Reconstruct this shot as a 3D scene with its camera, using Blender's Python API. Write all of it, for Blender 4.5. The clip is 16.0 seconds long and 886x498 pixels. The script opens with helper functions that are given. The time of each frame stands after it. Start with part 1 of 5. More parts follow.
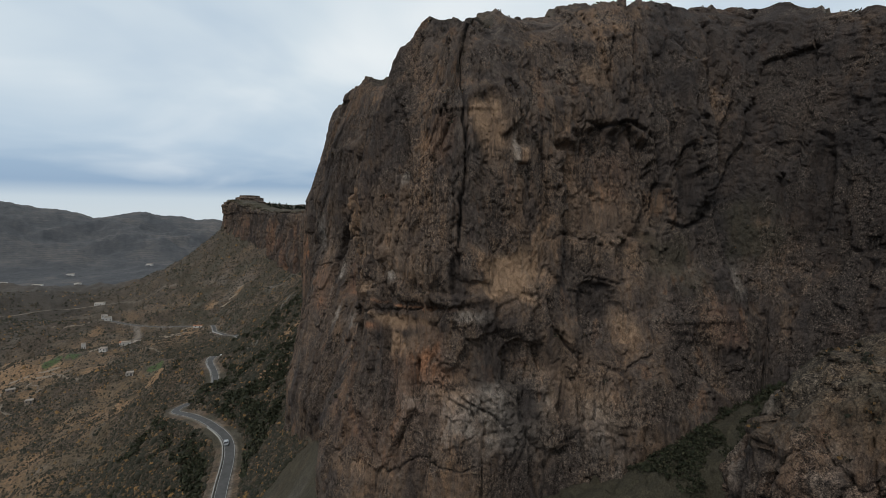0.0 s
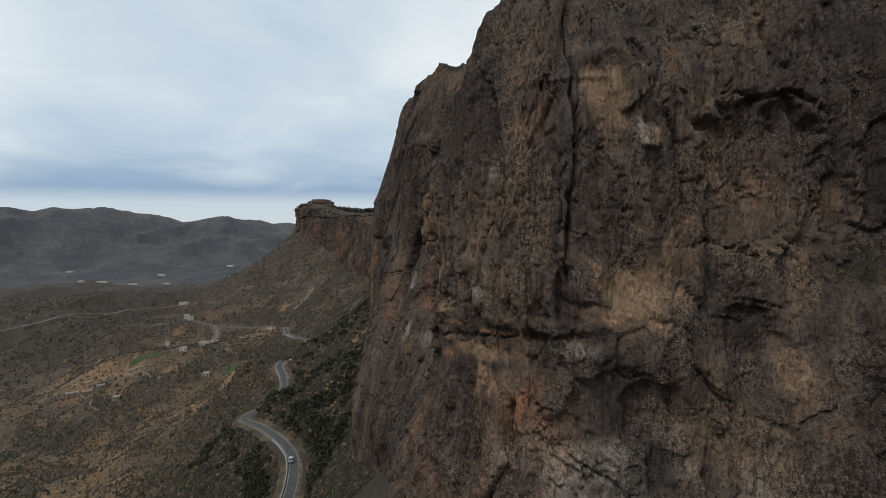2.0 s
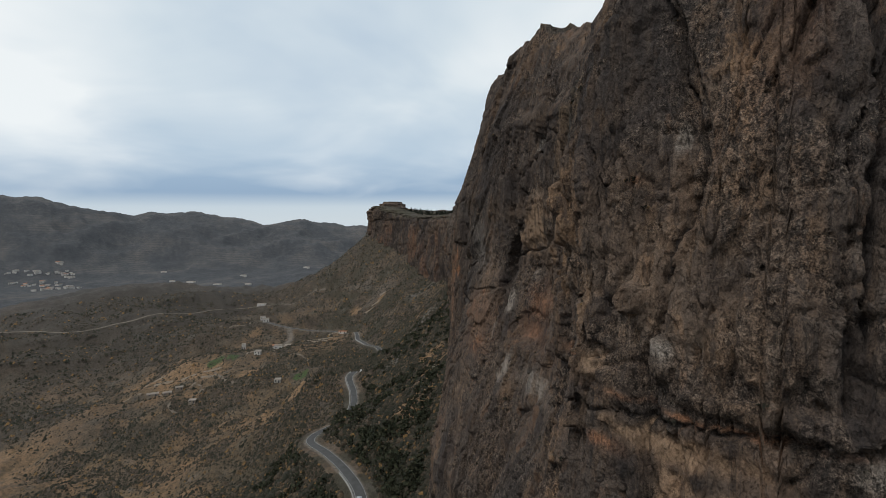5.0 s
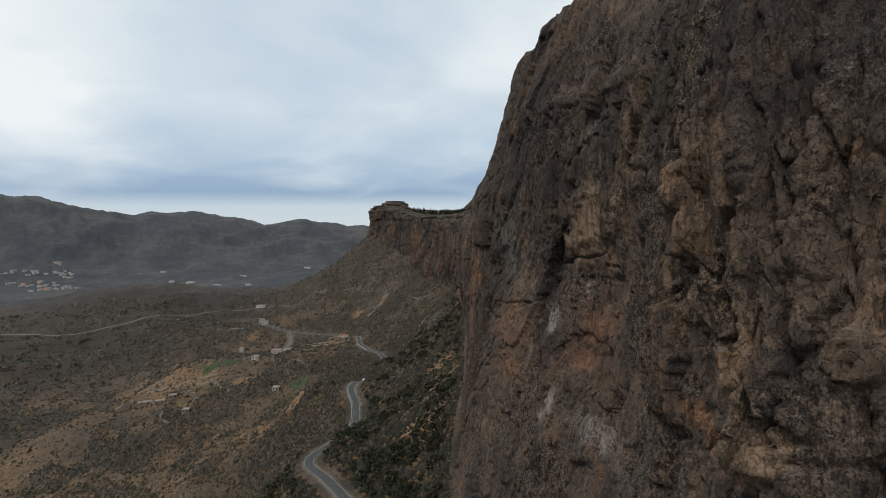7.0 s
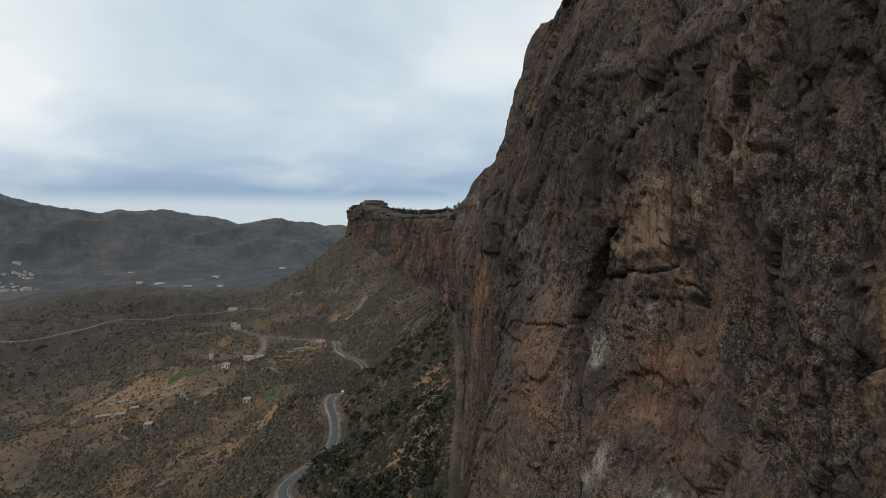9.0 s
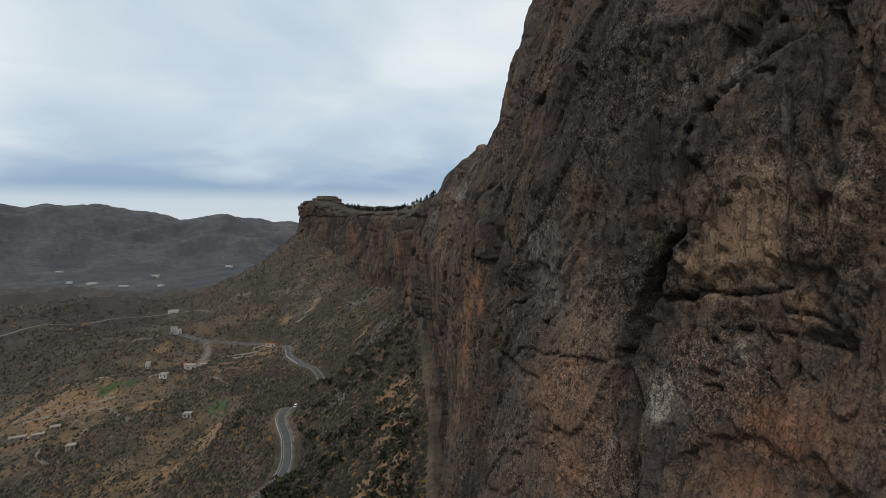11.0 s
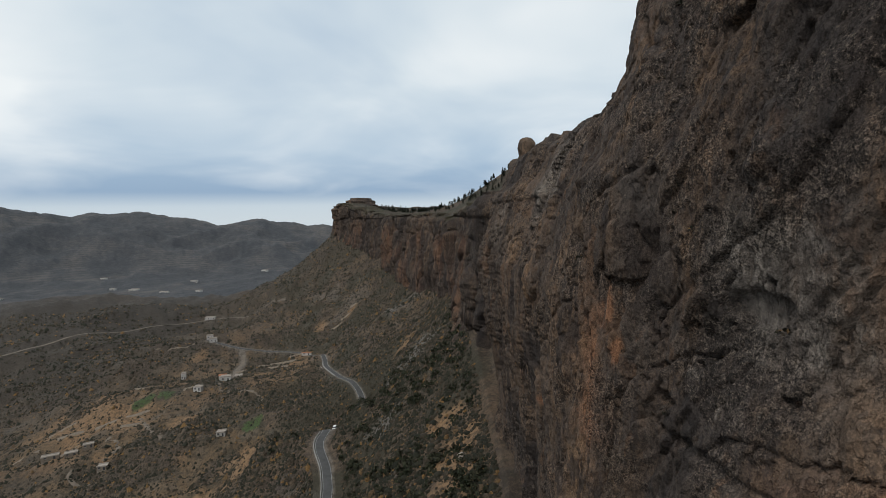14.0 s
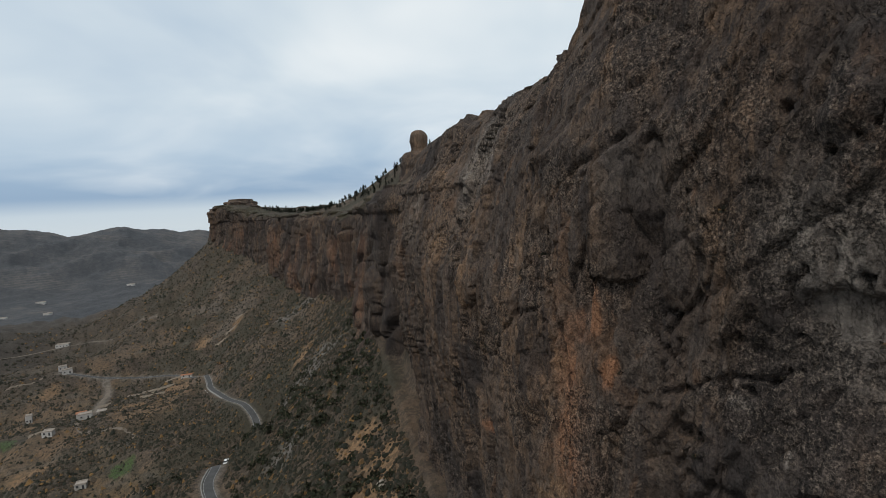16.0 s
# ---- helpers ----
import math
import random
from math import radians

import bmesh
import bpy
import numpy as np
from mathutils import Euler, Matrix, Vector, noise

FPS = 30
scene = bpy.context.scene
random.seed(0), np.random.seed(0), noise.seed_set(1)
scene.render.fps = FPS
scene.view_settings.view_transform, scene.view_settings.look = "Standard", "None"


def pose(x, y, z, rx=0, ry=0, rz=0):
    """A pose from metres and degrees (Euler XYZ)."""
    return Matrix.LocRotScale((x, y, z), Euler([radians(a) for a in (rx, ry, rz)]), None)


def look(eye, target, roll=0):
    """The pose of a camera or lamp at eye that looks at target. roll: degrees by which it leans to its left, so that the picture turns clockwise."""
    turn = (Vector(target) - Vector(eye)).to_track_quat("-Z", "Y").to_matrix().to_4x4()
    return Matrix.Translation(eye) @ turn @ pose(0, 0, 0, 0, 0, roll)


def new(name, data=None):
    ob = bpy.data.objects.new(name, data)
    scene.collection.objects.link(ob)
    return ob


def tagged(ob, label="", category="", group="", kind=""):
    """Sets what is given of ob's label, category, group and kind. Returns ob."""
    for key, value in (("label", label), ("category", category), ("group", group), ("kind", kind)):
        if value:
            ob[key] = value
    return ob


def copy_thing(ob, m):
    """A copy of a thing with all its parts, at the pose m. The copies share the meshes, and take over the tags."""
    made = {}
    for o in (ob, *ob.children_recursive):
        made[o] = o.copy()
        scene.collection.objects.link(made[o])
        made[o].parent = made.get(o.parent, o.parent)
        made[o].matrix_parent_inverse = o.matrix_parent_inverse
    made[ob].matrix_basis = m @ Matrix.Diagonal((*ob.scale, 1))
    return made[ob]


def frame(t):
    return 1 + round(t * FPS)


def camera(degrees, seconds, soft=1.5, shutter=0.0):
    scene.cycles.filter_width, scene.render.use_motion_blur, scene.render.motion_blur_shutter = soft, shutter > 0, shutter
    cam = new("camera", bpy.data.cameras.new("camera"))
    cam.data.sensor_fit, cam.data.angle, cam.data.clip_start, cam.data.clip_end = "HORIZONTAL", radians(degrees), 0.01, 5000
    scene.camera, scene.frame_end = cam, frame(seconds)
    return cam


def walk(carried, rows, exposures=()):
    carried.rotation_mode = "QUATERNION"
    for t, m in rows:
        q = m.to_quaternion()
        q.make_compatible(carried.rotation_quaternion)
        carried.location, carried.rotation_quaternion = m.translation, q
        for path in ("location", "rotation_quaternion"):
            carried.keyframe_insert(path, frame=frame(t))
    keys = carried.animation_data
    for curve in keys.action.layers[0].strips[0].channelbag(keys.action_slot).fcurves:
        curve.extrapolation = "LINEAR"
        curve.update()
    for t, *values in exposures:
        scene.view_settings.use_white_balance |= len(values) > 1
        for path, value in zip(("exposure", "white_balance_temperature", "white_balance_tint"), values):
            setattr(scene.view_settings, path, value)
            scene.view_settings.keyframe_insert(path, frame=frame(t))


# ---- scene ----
cam = camera(82.9, 16.0, 0.5)
METRES, EYE, TILT, LEAN, TURN = 160.0, 100.0, -3.8, 0.0, 0.0
ROWS = [
    (0.0, 0.0, 0.0, 0.0, 0.0, 0.0, -0.0),
    (0.5, -0.007, 0.0292, 0.0015, 1.0, 0.04, -0.07),
    (1.0, -0.0144, 0.0591, 0.0034, 2.87, 0.11, -0.09),
    (1.5, -0.0223, 0.0894, 0.0054, 4.97, 0.17, -0.13),
    (2.0, -0.0312, 0.1199, 0.0074, 7.52, 0.31, -0.21),
    (2.5, -0.0408, 0.1504, 0.0097, 9.8, 0.38, -0.27),
    (3.0, -0.0515, 0.1805, 0.0118, 12.05, 0.46, -0.3),
    (3.5, -0.0632, 0.2104, 0.0141, 14.15, 0.51, -0.31),
    (4.0, -0.076, 0.2401, 0.0163, 15.24, 0.54, -0.28),
    (6.5, -0.1484, 0.3851, 0.026, 15.46, 0.48, -0.48),
    (7.0, -0.1637, 0.4138, 0.0282, 15.52, 0.48, -0.49),
    (7.5, -0.1791, 0.4424, 0.0304, 15.55, 0.49, -0.55),
    (8.0, -0.1949, 0.4705, 0.0329, 15.53, 0.53, -0.61),
    (8.5, -0.2107, 0.4987, 0.0354, 14.6, 0.53, -0.62),
    (11.0, -0.2861, 0.6408, 0.0478, 7.6, 0.21, -0.58),
    (11.5, -0.3, 0.6694, 0.05, 8.09, 0.13, -0.44),
    (12.0, -0.3139, 0.6977, 0.0521, 9.51, 0.16, -0.29),
    (12.5, -0.3274, 0.7259, 0.0543, 10.87, 0.18, -0.22),
    (13.0, -0.3408, 0.7538, 0.0564, 12.03, 0.18, -0.17),
    (13.5, -0.354, 0.7811, 0.0584, 12.84, 0.19, -0.02),
    (14.0, -0.3671, 0.808, 0.0603, 11.2, 0.21, 0.52),
    (14.5, -0.3797, 0.8344, 0.0624, 6.87, 0.05, 1.41),
    (15.0, -0.3909, 0.8602, 0.0641, 2.5, -0.24, 1.88),
    (15.5, -0.4006, 0.8845, 0.065, -0.52, -0.54, 2.42),
    (16.0, -0.4088, 0.9067, 0.0652, -1.23, -0.62, 3.76),
]
walk(cam, [(t, pose(0, 0, EYE, TILT, LEAN, TURN) @ pose(METRES * x, METRES * y, METRES * z, 90 + pitch, roll, yaw)) for t, x, y, z, yaw, pitch, roll in ROWS])

# ---- world, sun, exposure ----
scene.view_settings.exposure = 0.0
SUN_EL, SUN_AZ = 54.0, 210.0


def node(tree, kind, inputs=()):
    n = tree.nodes.new(kind)
    for k, v in dict(inputs).items():
        if isinstance(v, bpy.types.NodeSocket):
            tree.links.new(v, n.inputs[k])
        else:
            n.inputs[k].default_value = v
    return n


def math_node(tree, how, a, b):
    n = tree.nodes.new("ShaderNodeMath")
    n.operation = how
    for k, v in ((0, a), (1, b)):
        if isinstance(v, bpy.types.NodeSocket):
            tree.links.new(v, n.inputs[k])
        else:
            n.inputs[k].default_value = v
    return n.outputs[0]


def masked(tree, key):
    """A float attribute of the mesh."""
    n = tree.nodes.new("ShaderNodeAttribute")
    n.attribute_name = key
    return n.outputs["Fac"]


def ramp(tree, fac, stops):
    n = tree.nodes.new("ShaderNodeValToRGB")
    while len(n.color_ramp.elements) < len(stops):
        n.color_ramp.elements.new(0.5)
    for e, (p, c) in zip(n.color_ramp.elements, stops):
        e.position = p
        e.color = (*c, 1) if isinstance(c, tuple) else (c, c, c, 1)
    tree.links.new(fac, n.inputs[0])
    return n.outputs[0]


def mix(tree, fac, a, b, how="MIX"):
    n = tree.nodes.new("ShaderNodeMix")
    n.data_type, n.blend_type = "RGBA", how
    for key, v in ((0, fac), (6, a), (7, b)):
        if isinstance(v, bpy.types.NodeSocket):
            tree.links.new(v, n.inputs[key])
        elif key:
            n.inputs[key].default_value = (*v, 1)
        else:
            n.inputs[key].default_value = v
    return n.outputs[2]


def make_sky():
    w = bpy.data.worlds.new("overcast_sky")
    scene.world = w
    w.use_nodes = True
    t = w.node_tree
    t.nodes.clear()
    out = node(t, "ShaderNodeOutputWorld")
    sky = node(t, "ShaderNodeTexSky")
    sky.sky_type, sky.sun_disc, sky.altitude = "NISHITA", False, 1500
    sky.sun_elevation, sky.sun_rotation = radians(SUN_EL), radians(SUN_AZ)
    clear = node(t, "ShaderNodeBackground", {"Color": sky.outputs[0], "Strength": 0.10})
    way = node(t, "ShaderNodeTexCoord").outputs["Generated"]
    sep = node(t, "ShaderNodeSeparateXYZ", {0: way})
    # clouds lie on a flat layer: divide the direction by its height
    up = math_node(t, "MAXIMUM", math_node(t, "ADD", sep.outputs[2], 0.22), 0.06)
    px, py = math_node(t, "DIVIDE", sep.outputs[0], up), math_node(t, "DIVIDE", sep.outputs[1], up)
    flat = node(t, "ShaderNodeCombineXYZ", {0: px, 1: py, 2: 0.0}).outputs[0]
    big = node(t, "ShaderNodeTexNoise", {"Vector": flat, "Scale": 0.42, "Detail": 4.0, "Roughness": 0.5, "Distortion": 0.3}).outputs[0]
    fine = node(t, "ShaderNodeTexNoise", {"Vector": flat, "Scale": 1.1, "Detail": 4.0, "Roughness": 0.5, "Distortion": 0.4}).outputs[0]
    body = mix(t, 0.35, big, fine)
    grey = ramp(t, body, [(0.36, (0.46, 0.58, 0.71)), (0.47, (0.68, 0.77, 0.83)), (0.58, (0.90, 0.94, 0.95))])
    # towards the horizon the layer is seen edge on: a blue-grey band, then a paler strip under it
    band = ramp(t, sep.outputs[2], [(0.0, (0.60, 0.68, 0.74)), (0.030, (0.56, 0.65, 0.73)), (0.056, (0.29, 0.41, 0.57)), (0.13, (0.40, 0.53, 0.67)), (0.30, (0.66, 0.75, 0.82))])
    near = ramp(t, math_node(t, "ADD", sep.outputs[2], math_node(t, "MULTIPLY", math_node(t, "SUBTRACT", body, 0.5), 0.7)), [(0.06, 0.0), (0.26, 1.0)])
    cloud = mix(t, near, band, grey)
    soft = node(t, "ShaderNodeBackground", {"Color": cloud, "Strength": 1.0})
    both = node(t, "ShaderNodeMixShader", {0: 0.93, 1: clear.outputs[0], 2: soft.outputs[0]})
    t.links.new(both.outputs[0], out.inputs[0])
    lamp = bpy.data.lights.new("sun", "SUN")
    lamp.energy, lamp.angle, lamp.color = 1.45, radians(20), (1.0, 0.96, 0.90)
    sun = new("sun", lamp)
    a, e = radians(SUN_AZ), radians(SUN_EL)
    d = Vector((math.sin(a) * math.cos(e), math.cos(a) * math.cos(e), math.sin(e)))
    sun.matrix_world = look(d * 500, (0, 0, 0))


make_sky()


# ---- noise and curves ----
def hashed(ix, iy, iz, k):
    """A number from 0 to 1 for each whole-numbered cell."""
    h = (ix.astype(np.uint32) * np.uint32(374761393) + iy.astype(np.uint32) * np.uint32(668265263)
         + iz.astype(np.uint32) * np.uint32(2147483647 % 4294967291) + np.uint32((k * 974711 + 12345) % 4294967291))
    h = (h ^ (h >> np.uint32(13))) * np.uint32(1274126177)
    h = (h ^ (h >> np.uint32(16))) * np.uint32(2246822519)
    return ((h ^ (h >> np.uint32(15))) & np.uint32(0xFFFFFF)).astype(np.float64) / 16777216.0


def vnoise(p, k=0):
    """Smooth noise from -1 to 1 at the points p (n x 3)."""
    i = np.floor(p).astype(np.int64)
    f = p - i
    u = f * f * f * (f * (f * 6 - 15) + 10)
    i = i.astype(np.int64) & 0xFFFFFFFF
    tot = np.zeros(len(p))
    for dx in (0, 1):
        for dy in (0, 1):
            for dz in (0, 1):
                w = (u[:, 0] if dx else 1 - u[:, 0]) * (u[:, 1] if dy else 1 - u[:, 1]) * (u[:, 2] if dz else 1 - u[:, 2])
                tot += w * hashed((i[:, 0] + dx) & 0xFFFFFFFF, (i[:, 1] + dy) & 0xFFFFFFFF, (i[:, 2] + dz) & 0xFFFFFFFF, k)
    return tot * 2 - 1


def fbm(p, octaves=4, k=0, gain=0.5, ridged=False):
    tot, a = np.zeros(len(p)), 1.0
    for o in range(octaves):
        n = vnoise(p * 2.03 ** o + 17.3 * o, k + o)
        tot += a * (1 - 2 * np.abs(n) if ridged else n)
        a *= gain
    return tot


def cell_bits(ix, iy, iz, k):
    h = ix * np.uint32(374761393) + iy * np.uint32(668265263) + iz * np.uint32(2654435761) + np.uint32((k * 974711 + 12345) % 4294967291)
    h = (h ^ (h >> np.uint32(13))) * np.uint32(1274126177)
    h = (h ^ (h >> np.uint32(16))) * np.uint32(2246822519)
    return h ^ (h >> np.uint32(15))


def facets(p, k=0):
    """Broken rock: each cell of a random division has its own height and slant. Gives height and nearness to the joint."""
    i = np.floor(p).astype(np.int64)
    f = (p - i).astype(np.float32)
    u = i.astype(np.uint32)
    n = len(p)
    best, second = np.full(n, 9, np.float32), np.full(n, 9, np.float32)
    who, off = np.zeros(n, np.uint32), np.zeros((n, 3), np.float32)
    for dx in (-1, 0, 1):
        for dy in (-1, 0, 1):
            for dz in (-1, 0, 1):
                h = cell_bits(u[:, 0] + np.uint32(dx % 4294967296), u[:, 1] + np.uint32(dy % 4294967296), u[:, 2] + np.uint32(dz % 4294967296), k)
                qx = f[:, 0] - dx - (h & np.uint32(1023)).astype(np.float32) / 1023
                qy = f[:, 1] - dy - ((h >> np.uint32(10)) & np.uint32(1023)).astype(np.float32) / 1023
                qz = f[:, 2] - dz - ((h >> np.uint32(20)) & np.uint32(1023)).astype(np.float32) / 1023
                d = qx * qx + qy * qy + qz * qz
                closer = d < best
                second = np.where(closer, best, np.minimum(second, d))
                best = np.where(closer, d, best)
                who = np.where(closer, h, who)
                off[closer] = np.stack([qx[closer], qy[closer], qz[closer]], 1)
    r = cell_bits(who, who >> np.uint32(7), who >> np.uint32(3), k + 3)
    tilt = [((r >> np.uint32(8 * j)) & np.uint32(255)).astype(np.float32) / 255 for j in range(4)]
    val = 0.8 * (tilt[3] * 2 - 1) + 2.4 * sum((tilt[j] - 0.5) * off[:, j] for j in range(3))
    return val.astype(float), (np.sqrt(second) - np.sqrt(best)).astype(float)


def smooth(a, b, x):
    t = np.clip((x - a) / (b - a), 0, 1)
    return t * t * (3 - 2 * t)


def spline(points, step):
    """A smooth curve through the points, at even steps. Gives the places, any further columns, and the length along."""
    p = np.array(points, float)
    q = np.vstack([2 * p[0] - p[1], p, 2 * p[-1] - p[-2]])
    out = []
    for k in range(1, len(q) - 2):
        n = max(2, int(np.linalg.norm(q[k + 1, :2] - q[k, :2]) / step * 3))
        t = np.linspace(0, 1, n, endpoint=False)[:, None]
        out.append(0.5 * (2 * q[k] + (q[k + 1] - q[k - 1]) * t + (2 * q[k - 1] - 5 * q[k] + 4 * q[k + 1] - q[k + 2]) * t ** 2
                          + (3 * q[k] - q[k - 1] - 3 * q[k + 1] + q[k + 2]) * t ** 3))
    c = np.vstack(out + [q[-2:-1]])
    s = np.r_[0, np.cumsum(np.linalg.norm(np.diff(c[:, :2], axis=0), axis=1))]
    even = np.arange(0, s[-1], step)
    return np.stack([np.interp(even, s, c[:, j]) for j in range(c.shape[1])], 1), even


def grid_mesh(name, co, material, masks=None, smooth_shade=True):
    """A sheet from an array of rows x columns x 3. masks: float attributes of the points."""
    r, c = co.shape[:2]
    me = bpy.data.meshes.new(name)
    idx = np.arange(r * c).reshape(r, c)
    f = np.stack([idx[:-1, :-1], idx[:-1, 1:], idx[1:, 1:], idx[1:, :-1]], -1).reshape(-1, 4)
    me.vertices.add(r * c)
    me.vertices.foreach_set("co", co.reshape(-1).astype(np.float32))
    me.loops.add(f.size)
    me.loops.foreach_set("vertex_index", f.reshape(-1).astype(np.int32))
    me.polygons.add(len(f))
    me.polygons.foreach_set("loop_start", np.arange(0, f.size, 4, dtype=np.int32))
    if smooth_shade:
        me.polygons.foreach_set("use_smooth", np.ones(len(f), bool))
    for key, v in (masks or {}).items():
        me.attributes.new(key, "FLOAT", "POINT").data.foreach_set("value", v.reshape(-1).astype(np.float32))
    me.update(calc_edges=True)
    me.materials.append(material)
    return me


def soup_mesh(name, verts, faces, materials, index=None, smooth_shade=False, masks=None):
    """A mesh from arrays of points and of triangles or quads."""
    me = bpy.data.meshes.new(name)
    n = faces.shape[1]
    me.vertices.add(len(verts))
    me.vertices.foreach_set("co", verts.reshape(-1).astype(np.float32))
    me.loops.add(faces.size)
    me.loops.foreach_set("vertex_index", faces.reshape(-1).astype(np.int32))
    me.polygons.add(len(faces))
    me.polygons.foreach_set("loop_start", np.arange(0, faces.size, n, dtype=np.int32))
    if smooth_shade:
        me.polygons.foreach_set("use_smooth", np.ones(len(faces), bool))
    if index is not None:
        me.polygons.foreach_set("material_index", index.astype(np.int32))
    for key, v in (masks or {}).items():
        me.attributes.new(key, "FLOAT", "POINT").data.foreach_set("value", v.reshape(-1).astype(np.float32))
    me.update(calc_edges=True)
    for m in materials:
        me.materials.append(m)
    return me


# ---- materials ----
def surface(name, rough=0.9):
    m = bpy.data.materials.new(name)
    m.use_nodes = True
    t = m.node_tree
    b = t.nodes["Principled BSDF"]
    b.inputs["Roughness"].default_value = rough
    b.inputs["Specular IOR Level"].default_value = 0.25
    return m, t, b


def bump(t, b, height, strength, distance):
    n = node(t, "ShaderNodeBump", {"Height": height, "Strength": strength, "Distance": distance})
    t.links.new(n.outputs[0], b.inputs["Normal"])


def plain(name, colour, rough=0.8, metal=0.0, vary=0.25, scale=1.5):
    m, t, b = surface(name, rough)
    where = node(t, "ShaderNodeTexCoord").outputs["Object"]
    n = node(t, "ShaderNodeTexNoise", {"Vector": where, "Scale": scale, "Detail": 6.0, "Roughness": 0.65}).outputs[0]
    dark = tuple(c * (1 - vary) for c in colour)
    light = tuple(min(1, c * (1 + vary)) for c in colour)
    t.links.new(ramp(t, n, [(0.3, dark), (0.7, light)]), b.inputs["Base Color"])
    b.inputs["Metallic"].default_value = metal
    return m


def cells(t, where, scale):
    """A random grey for each stone of a random division, and the nearness to its edge."""
    n = node(t, "ShaderNodeTexVoronoi", {"Vector": where, "Scale": scale})
    return node(t, "ShaderNodeSeparateColor", {0: n.outputs["Color"]}).outputs[0], n.outputs["Distance"]


def rock_material():
    m, t, b = surface("cliff_rock", 0.92)
    pos = node(t, "ShaderNodeNewGeometry").outputs["Position"]
    stretch = node(t, "ShaderNodeMapping", {"Vector": pos, "Scale": (1, 1, 0.2)}).outputs[0]
    streaky = node(t, "ShaderNodeMapping", {"Vector": pos, "Scale": (1, 1, 0.05)}).outputs[0]
    big = node(t, "ShaderNodeTexNoise", {"Vector": stretch, "Scale": 0.075, "Detail": 9.0, "Roughness": 0.66, "Distortion": 0.4}).outputs[0]
    mid = node(t, "ShaderNodeTexNoise", {"Vector": node(t, "ShaderNodeMapping", {"Vector": pos, "Scale": (1, 1, 0.42)}).outputs[0], "Scale": 0.20, "Detail": 10.0, "Roughness": 0.62, "Distortion": 0.25}).outputs[0]
    fine = node(t, "ShaderNodeTexNoise", {"Vector": pos, "Scale": 2.2, "Detail": 9.0, "Roughness": 0.75}).outputs[0]
    grit = node(t, "ShaderNodeTexNoise", {"Vector": pos, "Scale": 5.5, "Detail": 5.0, "Roughness": 0.75}).outputs[0]
    streak = node(t, "ShaderNodeTexNoise", {"Vector": streaky, "Scale": 0.8, "Detail": 6.0, "Roughness": 0.62, "Distortion": 0.2}).outputs[0]
    wander = mix(t, 0.12, pos, node(t, "ShaderNodeTexNoise", {"Vector": pos, "Scale": 1.2, "Detail": 4.0}).outputs[1], "ADD")
    stone, rim = cells(t, wander, 2.4)
    block, _ = cells(t, node(t, "ShaderNodeMapping", {"Vector": wander, "Scale": (1, 1, 0.5)}).outputs[0], 0.5)
    col = ramp(t, big, [(0.38, (0.028, 0.024, 0.023)), (0.45, (0.056, 0.044, 0.038)), (0.52, (0.092, 0.067, 0.051)), (0.58, (0.132, 0.090, 0.063)), (0.67, (0.190, 0.125, 0.080))])
    col = mix(t, ramp(t, mid, [(0.50, 0.0), (0.55, 0.6)]), col, (0.090, 0.075, 0.066))
    col = mix(t, ramp(t, mid, [(0.58, 0.0), (0.62, 0.6)]), col, (0.126, 0.075, 0.047))
    col = mix(t, ramp(t, mid, [(0.40, 0.75), (0.45, 0.0)]), col, (0.040, 0.033, 0.031))
    col = mix(t, ramp(t, block, [(0.62, 0.0), (0.68, 0.35)]), col, (0.060, 0.050, 0.047))
    rag = math_node(t, "ADD", math_node(t, "MULTIPLY", math_node(t, "SUBTRACT", mid, 0.5), 1.5), math_node(t, "MULTIPLY", math_node(t, "SUBTRACT", streak, 0.5), 0.8))

    def ragged(key):
        """The mask of a stain or painted shadow with a frayed edge; weak ones break up into patches."""
        m_ = masked(t, key)
        edge_ = math_node(t, "ADD", m_, math_node(t, "MULTIPLY", rag, math_node(t, "MINIMUM", math_node(t, "MULTIPLY", m_, 4.0), 1.0)))
        return math_node(t, "MAXIMUM", math_node(t, "MULTIPLY", ramp(t, edge_, [(0.22, 0.0), (0.80, 1.0)]), 0.85), math_node(t, "MULTIPLY", m_, 0.5))

    col = mix(t, ragged("ochre"), col, mix(t, mid, (0.205, 0.140, 0.094), (0.350, 0.240, 0.160)))
    col = mix(t, ragged("rust"), col, mix(t, mid, (0.190, 0.090, 0.052), (0.340, 0.175, 0.098)))
    col = mix(t, ragged("pale"), col, mix(t, fine, (0.200, 0.180, 0.162), (0.380, 0.350, 0.320)))
    col = mix(t, ramp(t, streak, [(0.57, 0.0), (0.60, 0.55)]), col, (0.034, 0.029, 0.028))
    col = mix(t, ramp(t, streak, [(0.34, 0.25), (0.40, 0.0)]), col, (0.175, 0.143, 0.120))
    # dark mask: streaks and patina, plus painted shade of hollows and clefts
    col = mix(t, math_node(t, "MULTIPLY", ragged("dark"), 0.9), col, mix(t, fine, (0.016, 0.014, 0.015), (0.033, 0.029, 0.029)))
    col = mix(t, masked(t, "moss"), col, mix(t, fine, (0.024, 0.024, 0.014), (0.060, 0.056, 0.034)))
    # stones set in the rock, and crusts of pale chips and of pits with their shade painted dark
    crust = ramp(t, node(t, "ShaderNodeTexNoise", {"Vector": pos, "Scale": 0.10, "Detail": 8.0, "Roughness": 0.62}).outputs[0], [(0.49, 0.06), (0.53, 1.0)])
